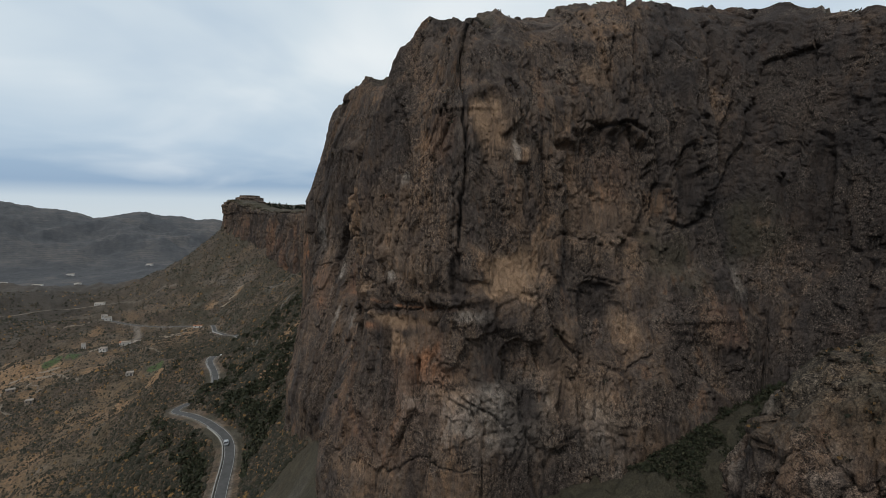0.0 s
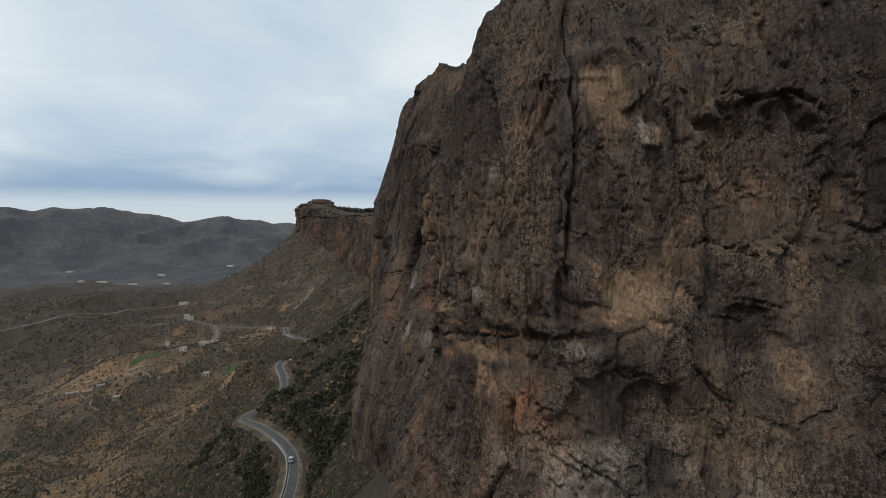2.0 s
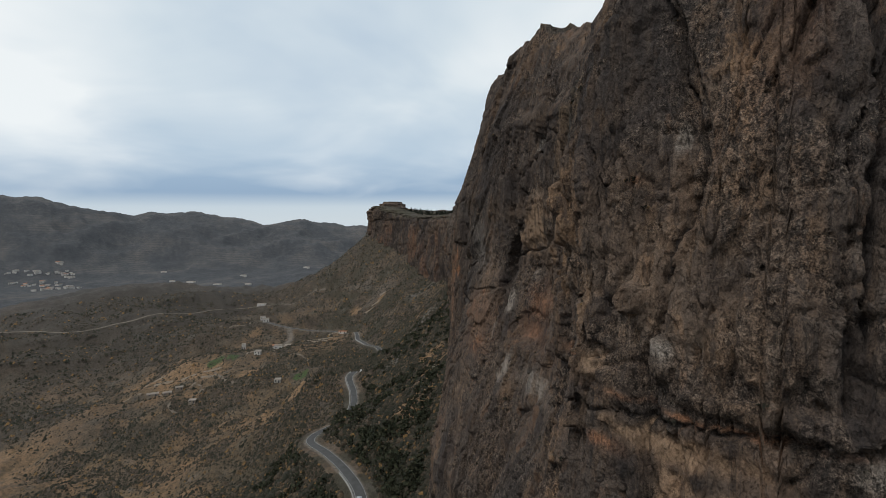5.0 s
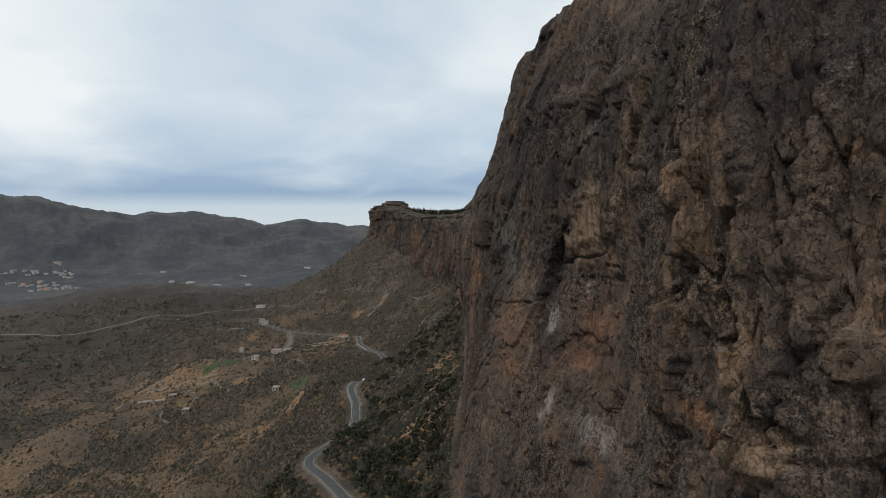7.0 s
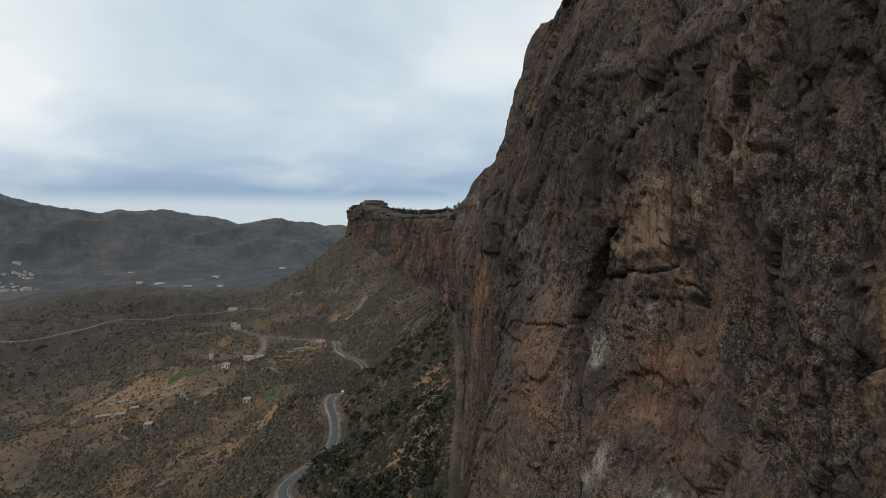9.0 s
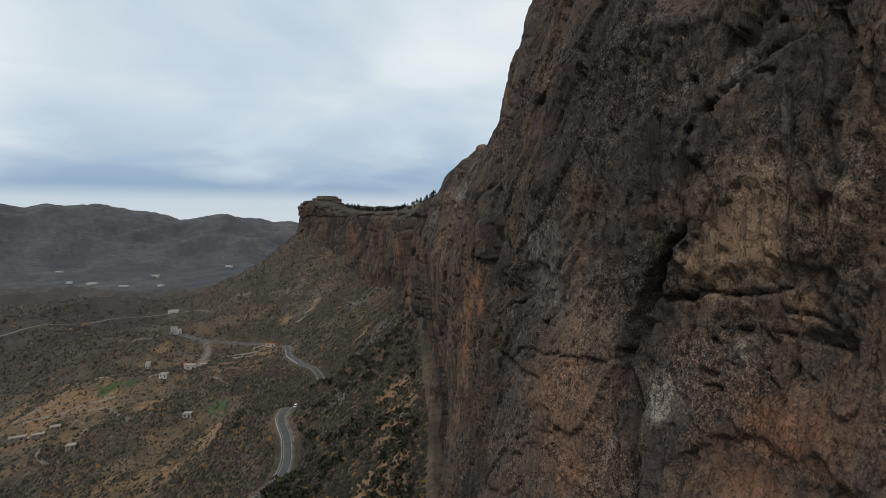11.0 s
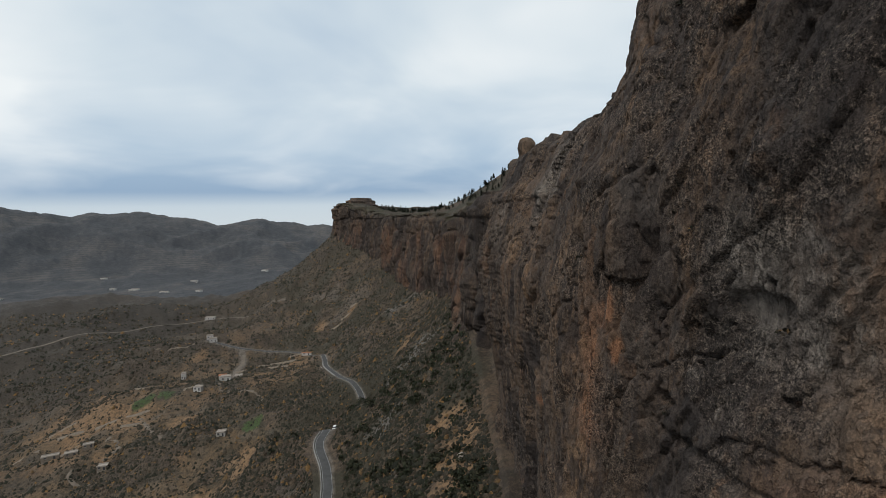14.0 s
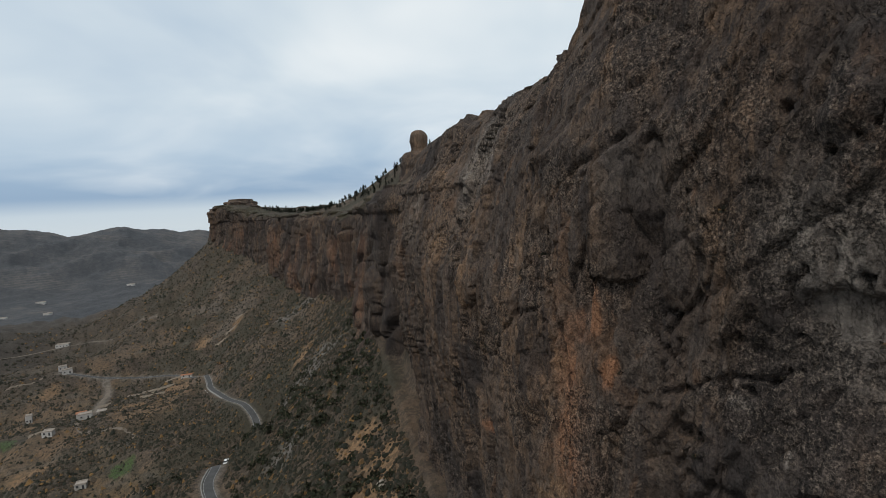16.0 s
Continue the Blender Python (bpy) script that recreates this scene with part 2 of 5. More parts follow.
    clean = math_node(t, "MULTIPLY", math_node(t, "SUBTRACT", 1.0, math_node(t, "MULTIPLY", masked(t, "ochre"), 0.9)), math_node(t, "SUBTRACT", 1.0, math_node(t, "MULTIPLY", masked(t, "calm"), 0.8)))
    crust = math_node(t, "MULTIPLY", crust, clean)
    chips = node(t, "ShaderNodeTexNoise", {"Vector": node(t, "ShaderNodeMapping", {"Vector": pos, "Location": (31, 17, 5)}).outputs[0], "Scale": 2.6, "Detail": 4.0, "Roughness": 0.75}).outputs[0]
    crisp = node(t, "ShaderNodeTexNoise", {"Vector": node(t, "ShaderNodeMapping", {"Vector": pos, "Scale": (1, 1, 0.6)}).outputs[0], "Scale": 2.1, "Detail": 4.0, "Roughness": 0.60}).outputs[0]
    col = mix(t, math_node(t, "MULTIPLY", crust, 0.25), col, (0.055, 0.042, 0.033))
    col = mix(t, 0.20, col, ramp(t, stone, [(0.0, 0.45), (0.35, 0.9), (0.7, 1.05), (1.0, 1.6)]), "MULTIPLY")
    # occlusion inside small pits, put into the base colour
    pit_shade = ramp(t, crisp, [(0.435, 1.0), (0.452, 0.0)])
    col = mix(t, math_node(t, "MULTIPLY", pit_shade, math_node(t, "MULTIPLY", crust, 0.62)), col, (0.014, 0.012, 0.011))
    col = mix(t, math_node(t, "MULTIPLY", ramp(t, chips, [(0.565, 0.0), (0.580, 1.0)]), math_node(t, "MULTIPLY", crust, 0.22)), col, (0.30, 0.25, 0.205))
    col = mix(t, math_node(t, "ADD", math_node(t, "SUBTRACT", 0.34, math_node(t, "MULTIPLY", math_node(t, "MAXIMUM", masked(t, "calm"), masked(t, "ochre")), 0.17)), math_node(t, "MULTIPLY", crust, 0.42)), col, ramp(t, grit, [(0.42, 0.20), (0.5, 1.0), (0.58, 2.1)]), "MULTIPLY")
    # thin dark lines in the colour stand in for shade within fissures
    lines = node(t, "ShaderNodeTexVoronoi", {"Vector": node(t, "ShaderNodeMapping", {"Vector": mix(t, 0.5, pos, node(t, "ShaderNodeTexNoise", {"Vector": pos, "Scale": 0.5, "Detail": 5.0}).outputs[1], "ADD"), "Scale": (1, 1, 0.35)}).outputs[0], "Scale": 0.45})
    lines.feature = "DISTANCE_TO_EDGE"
    fissure_shade = ramp(t, lines.outputs["Distance"], [(0.012, 1.0), (0.030, 0.0)])
    col = mix(t, math_node(t, "MULTIPLY", fissure_shade, math_node(t, "MULTIPLY", crust, 0.22)), col, (0.018, 0.015, 0.014))
    col = mix(t, 1.0, col, (1.03, 0.985, 0.93), "MULTIPLY")
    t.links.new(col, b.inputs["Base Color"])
    edge = node(t, "ShaderNodeTexVoronoi", {"Vector": node(t, "ShaderNodeMapping", {"Vector": wander, "Scale": (1, 1, 0.4)}).outputs[0], "Scale": 0.7})
    edge.feature = "DISTANCE_TO_EDGE"
    crack = ramp(t, edge.outputs["Distance"], [(0.0, 0.0), (0.07, 1.0)])
    h = mix(t, 0.30, fine, crack)
    h = mix(t, 0.12, h, rim)
    h = mix(t, 0.25, h, grit)
    h = mix(t, 0.40, h, ramp(t, crisp, [(0.42, 0.0), (0.48, 1.0)]))
    bump(t, b, h, 1.0, 0.50)
    return m


def ground_material():
    m, t, b = surface("scrub_ground", 0.95)
    pos = node(t, "ShaderNodeNewGeometry").outputs["Position"]
    big = node(t, "ShaderNodeTexNoise", {"Vector": pos, "Scale": 0.012, "Detail": 8.0, "Roughness": 0.62}).outputs[0]
    mid = node(t, "ShaderNodeTexNoise", {"Vector": pos, "Scale": 0.09, "Detail": 8.0, "Roughness": 0.66}).outputs[0]
    fine = node(t, "ShaderNodeTexNoise", {"Vector": pos, "Scale": 0.8, "Detail": 8.0, "Roughness": 0.7}).outputs[0]
    soil = ramp(t, mid, [(0.38, (0.050, 0.038, 0.030)), (0.5, (0.105, 0.076, 0.054)), (0.60, (0.155, 0.110, 0.073))])
    scrub = ramp(t, fine, [(0.38, (0.022, 0.018, 0.014)), (0.5, (0.062, 0.047, 0.036)), (0.62, (0.118, 0.086, 0.062))])
    col = mix(t, ramp(t, big, [(0.40, 0.75), (0.62, 0.35)]), soil, scrub)
    col = mix(t, masked(t, "dry"), col, mix(t, fine, (0.135, 0.082, 0.045), (0.300, 0.185, 0.100)))
    col = mix(t, masked(t, "green"), col, mix(t, fine, (0.025, 0.024, 0.016), (0.066, 0.057, 0.037)))
    col = mix(t, masked(t, "stone"), col, mix(t, fine, (0.095, 0.085, 0.076), (0.185, 0.168, 0.150)))
    col = mix(t, masked(t, "verge"), col, mix(t, fine, (0.13, 0.11, 0.09), (0.25, 0.215, 0.18)))
    col = mix(t, masked(t, "field"), col, mix(t, fine, (0.034, 0.056, 0.019), (0.070, 0.098, 0.035)))
    col = mix(t, masked(t, "burnt"), col, mix(t, fine, (0.034, 0.030, 0.026), (0.070, 0.058, 0.048)))
    # blue-grey haze of distance, painted into the colour of the far hills
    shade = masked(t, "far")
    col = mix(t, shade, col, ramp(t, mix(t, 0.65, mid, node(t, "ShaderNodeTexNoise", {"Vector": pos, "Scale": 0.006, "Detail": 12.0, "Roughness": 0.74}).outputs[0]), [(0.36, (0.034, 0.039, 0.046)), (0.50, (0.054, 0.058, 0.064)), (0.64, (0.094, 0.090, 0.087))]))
    # terraces of old fields on the far side
    sep = node(t, "ShaderNodeSeparateXYZ", {0: mix(t, 0.02, pos, node(t, "ShaderNodeTexNoise", {"Vector": pos, "Scale": 0.01, "Detail": 4.0}).outputs[1], "ADD")})
    line = math_node(t, "FRACT", math_node(t, "MULTIPLY", sep.outputs[2], 0.16), 0.0)
    worked = math_node(t, "MULTIPLY", masked(t, "far"), ramp(t, node(t, "ShaderNodeTexNoise", {"Vector": pos, "Scale": 0.006, "Detail": 3.0}).outputs[0], [(0.50, 0.0), (0.60, 0.3)]))
    col = mix(t, math_node(t, "MULTIPLY", worked, ramp(t, line, [(0.62, 0.0), (0.75, 1.0)])), col, (0.135, 0.115, 0.10))
    lumps = node(t, "ShaderNodeTexNoise", {"Vector": pos, "Scale": 0.45, "Detail": 5.0, "Roughness": 0.6}).outputs[0]
    col = mix(t, math_node(t, "MULTIPLY", math_node(t, "SUBTRACT", 1.0, shade), ramp(t, lumps, [(0.50, 0.0), (0.55, 0.5)])), col, mix(t, fine, (0.014, 0.014, 0.010), (0.058, 0.050, 0.035)))
    col = mix(t, 0.5, col, ramp(t, node(t, "ShaderNodeTexNoise", {"Vector": pos, "Scale": 3.5, "Detail": 6.0, "Roughness": 0.75}).outputs[0], [(0.38, 0.35), (0.5, 1.0), (0.62, 1.7)]), "MULTIPLY")
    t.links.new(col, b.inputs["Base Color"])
    bump(t, b, fine, 0.8, 1.2)
    return m


ROCK, GROUND = rock_material(), ground_material()

# ---- the lie of the land ----
# foot of the whole escarpment, from south to north: place, height of the foot, height of the land behind its edge
FOOT = [(190, -60, 84, 112), (120, 10, 84, 112), (74, 52, 81, 112), (50, 70, 69, 112), (31, 79, 56, 115), (12, 84, 47, 118), (-16, 97, 42, 118),
        (-32, 130, 38, 118), (-49, 164, 32, 112), (-61, 202, 29, 106), (-68, 247, 38, 104), (-77, 290, 42, 104), (-90, 350, 54, 104),
        (-105, 445, 60, 104), (-150, 555, 42, 104), (-198, 640, 46, 106), (-262, 740, 62, 108), (-330, 818, 78, 114), (-376, 866, 86, 120),
        (-366, 900, 84, 120), (-300, 960, 70, 114), (-150, 1040, 60, 112), (200, 1200, 60, 112)]
# swells and hollows: x, y, radius, metres
SWELLS = [(-105, 212, 42, 13), (-132, 245, 32, 12), (-188, 334, 38, 14), (-290, 465, 70, 22), (-385, 475, 75, 28), (-470, 600, 60, 22),
          (-512, 722, 85, -34), (-780, 770, 150, 34), (-640, 470, 140, -8), (-200, 545, 32, 14), (-136, 425, 28, 4), (-168, 392, 30, -24), (-150, 358, 14, 3), (-392, 632, 45, 8), (-980, 800, 200, 30)]
CREST = [(10, 60), (22, 66), (27, 70), (31.8, 104), (35.7, 86), (42.6, 152), (47.5, 132), (52, 178), (57, 216), (70, 250), (100, 200), (180, 120)]


def line_frame(line, x, y, cols):
    """Nearest place on a line: signed distance (left of it: plus) and the line's further columns there."""
    best = np.full(len(x), 1e9)
    sign, vals, along = np.ones(len(x)), np.zeros((len(x), cols)), np.zeros(len(x))
    run = 0.0
    for a, b in zip(line[:-1], line[1:]):
        e = b[:2] - a[:2]
        ln = np.hypot(*e)
        t = np.clip(((x - a[0]) * e[0] + (y - a[1]) * e[1]) / ln ** 2, 0, 1)
        dx, dy = x - a[0] - t * e[0], y - a[1] - t * e[1]
        d = np.hypot(dx, dy)
        near = d < best
        best = np.where(near, d, best)
        sign = np.where(near, np.sign(e[0] * (y - a[1]) - e[1] * (x - a[0])), sign)
        along = np.where(near, run + t * ln, along)
        for j in range(cols):
            vals[:, j] = np.where(near, a[2 + j] + t * (b[2 + j] - a[2 + j]), vals[:, j])
        run += ln
    return best * sign, vals, along


FOOT_LINE = spline(FOOT, 14)[0]

# the road's middle line on the plan
ROAD = [(-22, 40), (-46, 92), (-62, 128), (-72, 157), (-79, 180), (-86, 194), (-98, 207), (-114, 222), (-131, 240), (-137, 262), (-137, 292), (-145, 313),
        (-156, 330), (-160, 346), (-169, 366), (-168, 390), (-166, 410), (-179, 431), (-201, 462), (-222, 492), (-238, 517), (-250, 540), (-270, 570), (-312, 602),
        (-353, 614), (-378, 614), (-404, 618), (-430, 624)]
UPPER_ROAD = [(-800, 500), (-700, 530), (-636, 557), (-622, 588), (-616, 622), (-602, 662), (-588, 702), (-564, 742), (-537, 763), (-510, 767), (-476, 750), (-440, 742), (-400, 745)]
TRACK = [(-378, 611), (-368, 598), (-358, 580), (-344, 550), (-328, 520), (-318, 500)]


def wild_land(x, y):
    """Height of the land with no road on it."""
    d, v, _ = line_frame(FOOT_LINE, x, y, 2)
    zf, zt = v[:, 0], v[:, 1]
    flat = np.stack([x, y, np.zeros(len(x))], 1)
    out = np.maximum(d, 0)
    z = zf - 125 * (1 - np.exp(-out / 105))
    for sx, sy, r, h in SWELLS:
        z += h * np.exp(-((x - sx) ** 2 + (y - sy) ** 2) / r ** 2)
    behind = np.maximum(-d, 0)
    step = np.where(y < 300, 46.0, 4.0)
    z = z + (zt - zf) * smooth(step, step + 16, behind)
    z += 54 * np.exp(-((x + 45) ** 2 + (y - 600) ** 2) / 140 ** 2) * smooth(10, 110, behind)
    z += 20 * smooth(20, 300, behind)
    wild = smooth(0, 60, out)
    z += wild * (5.0 * fbm(flat / 75, 4, 11, 0.5, True) + 2.2 * fbm(flat / 16, 3, 21)) + 0.5 * fbm(flat / 5, 3, 31)
    nook = (x > -5) & (x < 90) & (y > 20) & (y < 115)
    if nook.any():
        z[nook] += 0.9 * facets(flat[nook] / 5.0, 51)[0] + 0.35 * facets(flat[nook] / 1.7, 58)[0]
    # the far side of the valley and its mountains
    far = np.hypot(x, y - 70)
    az = np.degrees(np.arctan2(-x, y - 70)) % 360
    az = np.where(az > 180, 360 - az, az)
    crest = np.interp(az, [c[0] for c in CREST], [c[1] for c in CREST])
    ridge = 34 * fbm(flat / 380, 5, 41, 0.55, True) * smooth(1800, 2300, far)
    crest = crest + 9 * fbm(np.stack([az / 2.2, 0 * az, 0 * az], 1), 4, 47)
    hill = -82 + (crest + 82) * smooth(1950, 2750, far) ** 1.1 + ridge * (1 - 0.75 * smooth(2400, 2720, far)) + 5 * fbm(flat / 60, 4, 45) * smooth(1000, 1500, far)
    hill -= 160 * smooth(2800, 3900, far)
    return z + (hill - z) * smooth(880, 1450, far), d


def road_line(points):
    p, _ = spline(points, 3.0)
    z, _ = wild_land(p[:, 0], p[:, 1])
    w = np.hanning(25)
    z = np.convolve(np.pad(z, 12, "edge"), w / w.sum(), "valid")
    return np.column_stack([p, z])


ROAD_LINE, UPPER_LINE, TRACK_LINE = road_line(ROAD), road_line(UPPER_ROAD), road_line(TRACK)


def land(x, y):
    """Height of the land, with the shelves that carry the roads; the distance in front of the escarpment; the distance to a road."""
    z, d = wild_land(x, y)
    gap = np.full(len(x), 99.0)
    near = (x > -830) & (x < 10) & (y < 800) & (y > 20)
    for line in (UPPER_LINE, TRACK_LINE, ROAD_LINE):
        if near.any():
            rd, v, _ = line_frame(line, x[near], y[near], 1)
            rd = np.abs(rd)
            keep = smooth(4.2, 10, rd)
            z[near] = v[:, 0] - 0.15 + (z[near] - v[:, 0] + 0.15) * keep
            gap[near] = np.minimum(gap[near], rd)
    return z, d, gap


# green plots: x, y, half sizes, turn
PLOTS = [(-362, 457, 7.5, 6.5, 0.5), (-348, 464, 5.5, 5.5, 0.5), (-238, 407, 5, 7, 0.3)]
# bare ochre ground: x, y, radius
BARE = [(-322, 452, 22), (-345, 432, 26), (-300, 425, 18), (-395, 420, 40), (-290, 572, 16), (-330, 508, 14), (-262, 640, 8), (-420, 500, 20), (-355, 377, 24), (-416, 312, 22), (-395, 336, 24), (-388, 372, 20),
        (-240, 392, 12), (-215, 372, 16), (-86, 276, 9), (-84, 256, 9), (-81, 238, 9), (-77, 222, 8), (-92, 300, 8), (-150, 440, 14), (-300, 640, 7)]


BARE += [(-461, 454, 14), (-419, 445, 16), (-420, 589, 12), (-226, 391, 12), (-219, 335, 9), (-197, 331, 9), (-255, 372, 9), (-325, 389, 14), (-332, 352, 10), (-302, 523, 9)]
# footpaths and farm tracks
PATHS = [[(-329, 366), (-327, 362), (-322, 360), (-314, 359), (-305, 360)], [(-343, 433), (-328, 420), (-314, 408), (-304, 401), (-288, 389)], [(-318, 487), (-296, 462), (-281, 454), (-270, 455), (-261, 452), (-252, 443)],
         [(-336, 397), (-326, 394), (-318, 387), (-318, 375)], [(-470, 592), (-452, 595), (-441, 603), (-438, 620)]]


def make_ground():
    fine = np.radians(np.arange(-20, 62, 0.135))
    rough = np.radians(np.r_[np.arange(62, 255, 2.5), np.arange(255, 340, 0.8)])
    az = np.r_[fine, rough, fine[:1] + 2 * np.pi]
    rad = np.r_[0.5, 10, 22 * 1.0094 ** np.arange(0, 556)]
    x = -rad[:, None] * np.sin(az)[None, :] - 20
    y = rad[:, None] * np.cos(az)[None, :] + 60
    shape = x.shape
    x, y = x.ravel(), y.ravel()
    z, d, gap = land(x, y)
    flat = np.stack([x, y, np.zeros(len(x))], 1)
    far = np.hypot(x, y - 70)
    n1, n2 = fbm(flat / 55, 4, 61), fbm(flat / 18, 4, 71)
    low = smooth(60, 170, d)
    dry = smooth(0.10, 0.55, n1 + 0.7 * n2) * (0.25 + 0.75 * low) * (0.60 + 0.30 * smooth(-0.3, 0.5, fbm(flat / 7, 3, 75))) * (1 - smooth(500, 900, far))
    for bx, by, r in BARE:
        dry = np.maximum(dry, 0.95 * (1 - smooth(0.6, 1.1, np.hypot(x - bx, (y - by) * 0.8) / r + 0.45 * n2)))
    field = 0 * x
    for fx, fy, a, b, turn in PLOTS:
        u = (x - fx) * math.cos(turn) + (y - fy) * math.sin(turn)
        w = (y - fy) * math.cos(turn) - (x - fx) * math.sin(turn)
        field = np.maximum(field, ((np.abs(u) < a) & (np.abs(w) < b)).astype(float))
    # a pale scree under the middle of the escarpment and smaller ones
    scree = np.exp(-((x + 186) ** 2 + (y - 566) ** 2) / 22 ** 2) + 0.8 * np.exp(-((x + 128) ** 2 + (y - 400) ** 2) / 18 ** 2) + 0.7 * np.exp(-((x + 118) ** 2 + (y - 330) ** 2) / 16 ** 2)
    nook = ((x > 2) & (x < 90) & (y > 20) & (y < 115)).astype(float)
    dry = dry * (1 - 0.9 * nook)
    masks = {
        "dry": dry,
        "green": smooth(-0.25, 0.4, n2 - 0.5 * n1) * (0.92 - 0.50 * smooth(60, 190, d)) * (1 - smooth(700, 1000, far)) * (1 - nook) + 0.95 * nook,
        "stone": np.clip(smooth(0.3, 1.0, scree + 0.5 * n2) + smooth(0.6, 1.1, n1 - 0.6 * n2) * 0.4 * (1 - smooth(60, 150, d)) * smooth(12, 45, d), 0, 1) * (d > 0) * (1 - nook),
        "verge": 0.8 * (1 - smooth(2.3, 3.6, gap + 0.6 * n2)),
        "burnt": np.clip(1.2 * np.exp(-((x + 660) ** 2 + (y - 620) ** 2) / 210 ** 2) + 0.55 * smooth(0.1, 0.7, fbm(flat / 120, 3, 77)) * smooth(120, 200, d), 0, 0.9),
        # how strongly the painted haze colour covers distant ground
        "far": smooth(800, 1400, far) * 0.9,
        "field": field,
    }
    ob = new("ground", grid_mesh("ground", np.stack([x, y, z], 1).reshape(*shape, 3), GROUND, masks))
    tagged(ob, "dry brown scrubland slope falling to a valley with far hills", "ground", kind="structure")


# ---- the near cliff ----
# the line of its face at 90 m, from south to north
FACE = [(170, -60), (120, 14), (95, 50), (80, 72), (74, 84), (70, 93), (66, 99), (60, 101.5), (53, 101), (46, 100), (39, 99), (32, 98), (26, 97), (20, 95), (14, 92), (8, 90.5), (2, 89.5),
        (-4, 91.5), (-9, 96), (-13, 99.5), (-16, 103), (-17.5, 112), (-18, 124), (-18.5, 136), (-20.5, 145), (-25.5, 152.5), (-30, 158), (-35, 163), (-39.5, 170), (-43.5, 178),
        (-46.5, 185), (-51, 190), (-54, 196), (-57.5, 206), (-63, 226), (-70, 248), (-73.5, 262), (-72, 282), (-62, 302), (-44, 318), (-20, 330)]
# how far it stands out, in metres: along from the prow, then at the heights in LEVELS
LEVELS = (45, 63, 80, 90, 105, 120, 135, 150)
OUT_SOUTH = [(-120, 6, 4, 2, 0, -3, -6, -9, -12), (-62, 16, 12, 6, 0, -3, -7, -12, -19), (-45, 16, 12, 6, 0, -4, -5, -10, -18), (-28, 15, 13, 3, 0, -2, -4.5, -9, -22),
             (-15, 6, 5.5, 4.5, 0, -1, -3, -10, -26), (0, 3, 1, -0.5, 0, -1.5, -6, -20, -32)]
OUT_NORTH = [(13, 6, 2.5, 0, 0, -3.5, -8, -14, -22), (24, 8, 3.5, 0.5, 0, 0, -4, -9, -18), (50, 13, 6, 1, 0, 0, -1, -5, -12), (70, 18, 10.5, 4, 0, 1, 0, -8, -15), (100, 14, 8.5, 4, 0, -0.3, -3, -8, -11),
             (118, 4, 1.5, 0.5, 0, -0.2, -4.5, -9, -14), (127, 1, 0.5, 0, -0.6, -1.8, -8.5, -11, -15), (136, 1, 0, -0.4, 0, -3.5, -10, -14, -18)]
OUT_FAR = [(152, -1, -1.5, -0.5, 0, -5, -13, -17, -20), (166, -5, -4.5, -1.5, 0, -5, -14, -18, -22), (185, -5, -4.5, -2, 0, -4.5, -14, -18, -22), (215, 0, 0, 0, 0, -3, -10, -14, -18)]
# the skyline: along, height
TOPS = [(-200, 128), (-120, 134), (-80, 138), (-74, 140), (-68, 142), (-65, 146.5), (-55, 149.5), (-39, 148), (-29, 146), (-23, 144), (-19, 147), (-16, 143), (-14, 140.5), (-9, 141.5), (-5, 142), (2, 142.5), (8, 141), (15, 140.5), (20, 141), (24, 137.5), (31, 136),
        (36, 129), (50, 125), (62, 134), (68, 138), (76, 141.5), (83, 141), (86, 141.5), (89, 145.5), (95, 145)]
TOPS_NORTH = [(112, 144.5), (117, 143), (121, 141.5), (124, 139), (127, 133), (131, 128), (134, 119), (140, 119), (165, 119), (184, 119.5), (200, 118.5), (217, 116.5), (240, 114), (260, 110)]
# bulges (plus) and hollows (minus): metres along from the prow, height, half width, half height, metres out, slant, softness
FORM_PROW = [
    (-12.2, 73.3, 4.2, 4.9, -2.6, 0, 0.25), (-11.9, 66.1, 1.6, 3.9, -1.4, 0, 0.4), (-5.8, 74.0, 7.1, 6.2, -1.2, 0.3, 0.2), (-0.4, 88.6, 1.1, 4.9, -1.6, 0, 0.3),
    (-12.9, 124.0, 1.7, 2.3, -1.2, 0, 0.3), (-7.7, 116.8, 4.2, 8.5, -0.8, 0, 0.25), (-13.9, 111.5, 2.3, 2.0, 1.6, 0, 0.4), (2.9, 84.9, 11.5, 1.1, 0.9, 0, 0.5),
    (-14.8, 62.1, 3.3, 4.7, 1.5, -0.3, 0.3), (13.6, 87.6, 1.9, 2.3, 1.2, 0, 0.4), (5.0, 91.5, 2.4, 5.8, 1, 0, 0.4),
]
FORM_RECESS = [
    (-34.6, 106.8, 11.4, 12.4, -2.6, 0, 0.18), (-29.1, 81.2, 5.4, 6.9, -2, 0, 0.25), (-46.0, 111.1, 1.7, 12.6, 2, 0, 0.35), (-53.4, 116.5, 3.2, 17.4, 2.4, 0, 0.3),
    (-54.1, 120.5, 1.2, 0.7, -1.6, 0, 0.5), (-43.9, 84.0, 3.7, 9.0, 1.6, 0, 0.5), (-52.6, 82.0, 8.5, 9.1, 1.4, 0, 0.5), (-71.8, 103.3, 1.8, 12.2, -3, 0, 0.5),
]
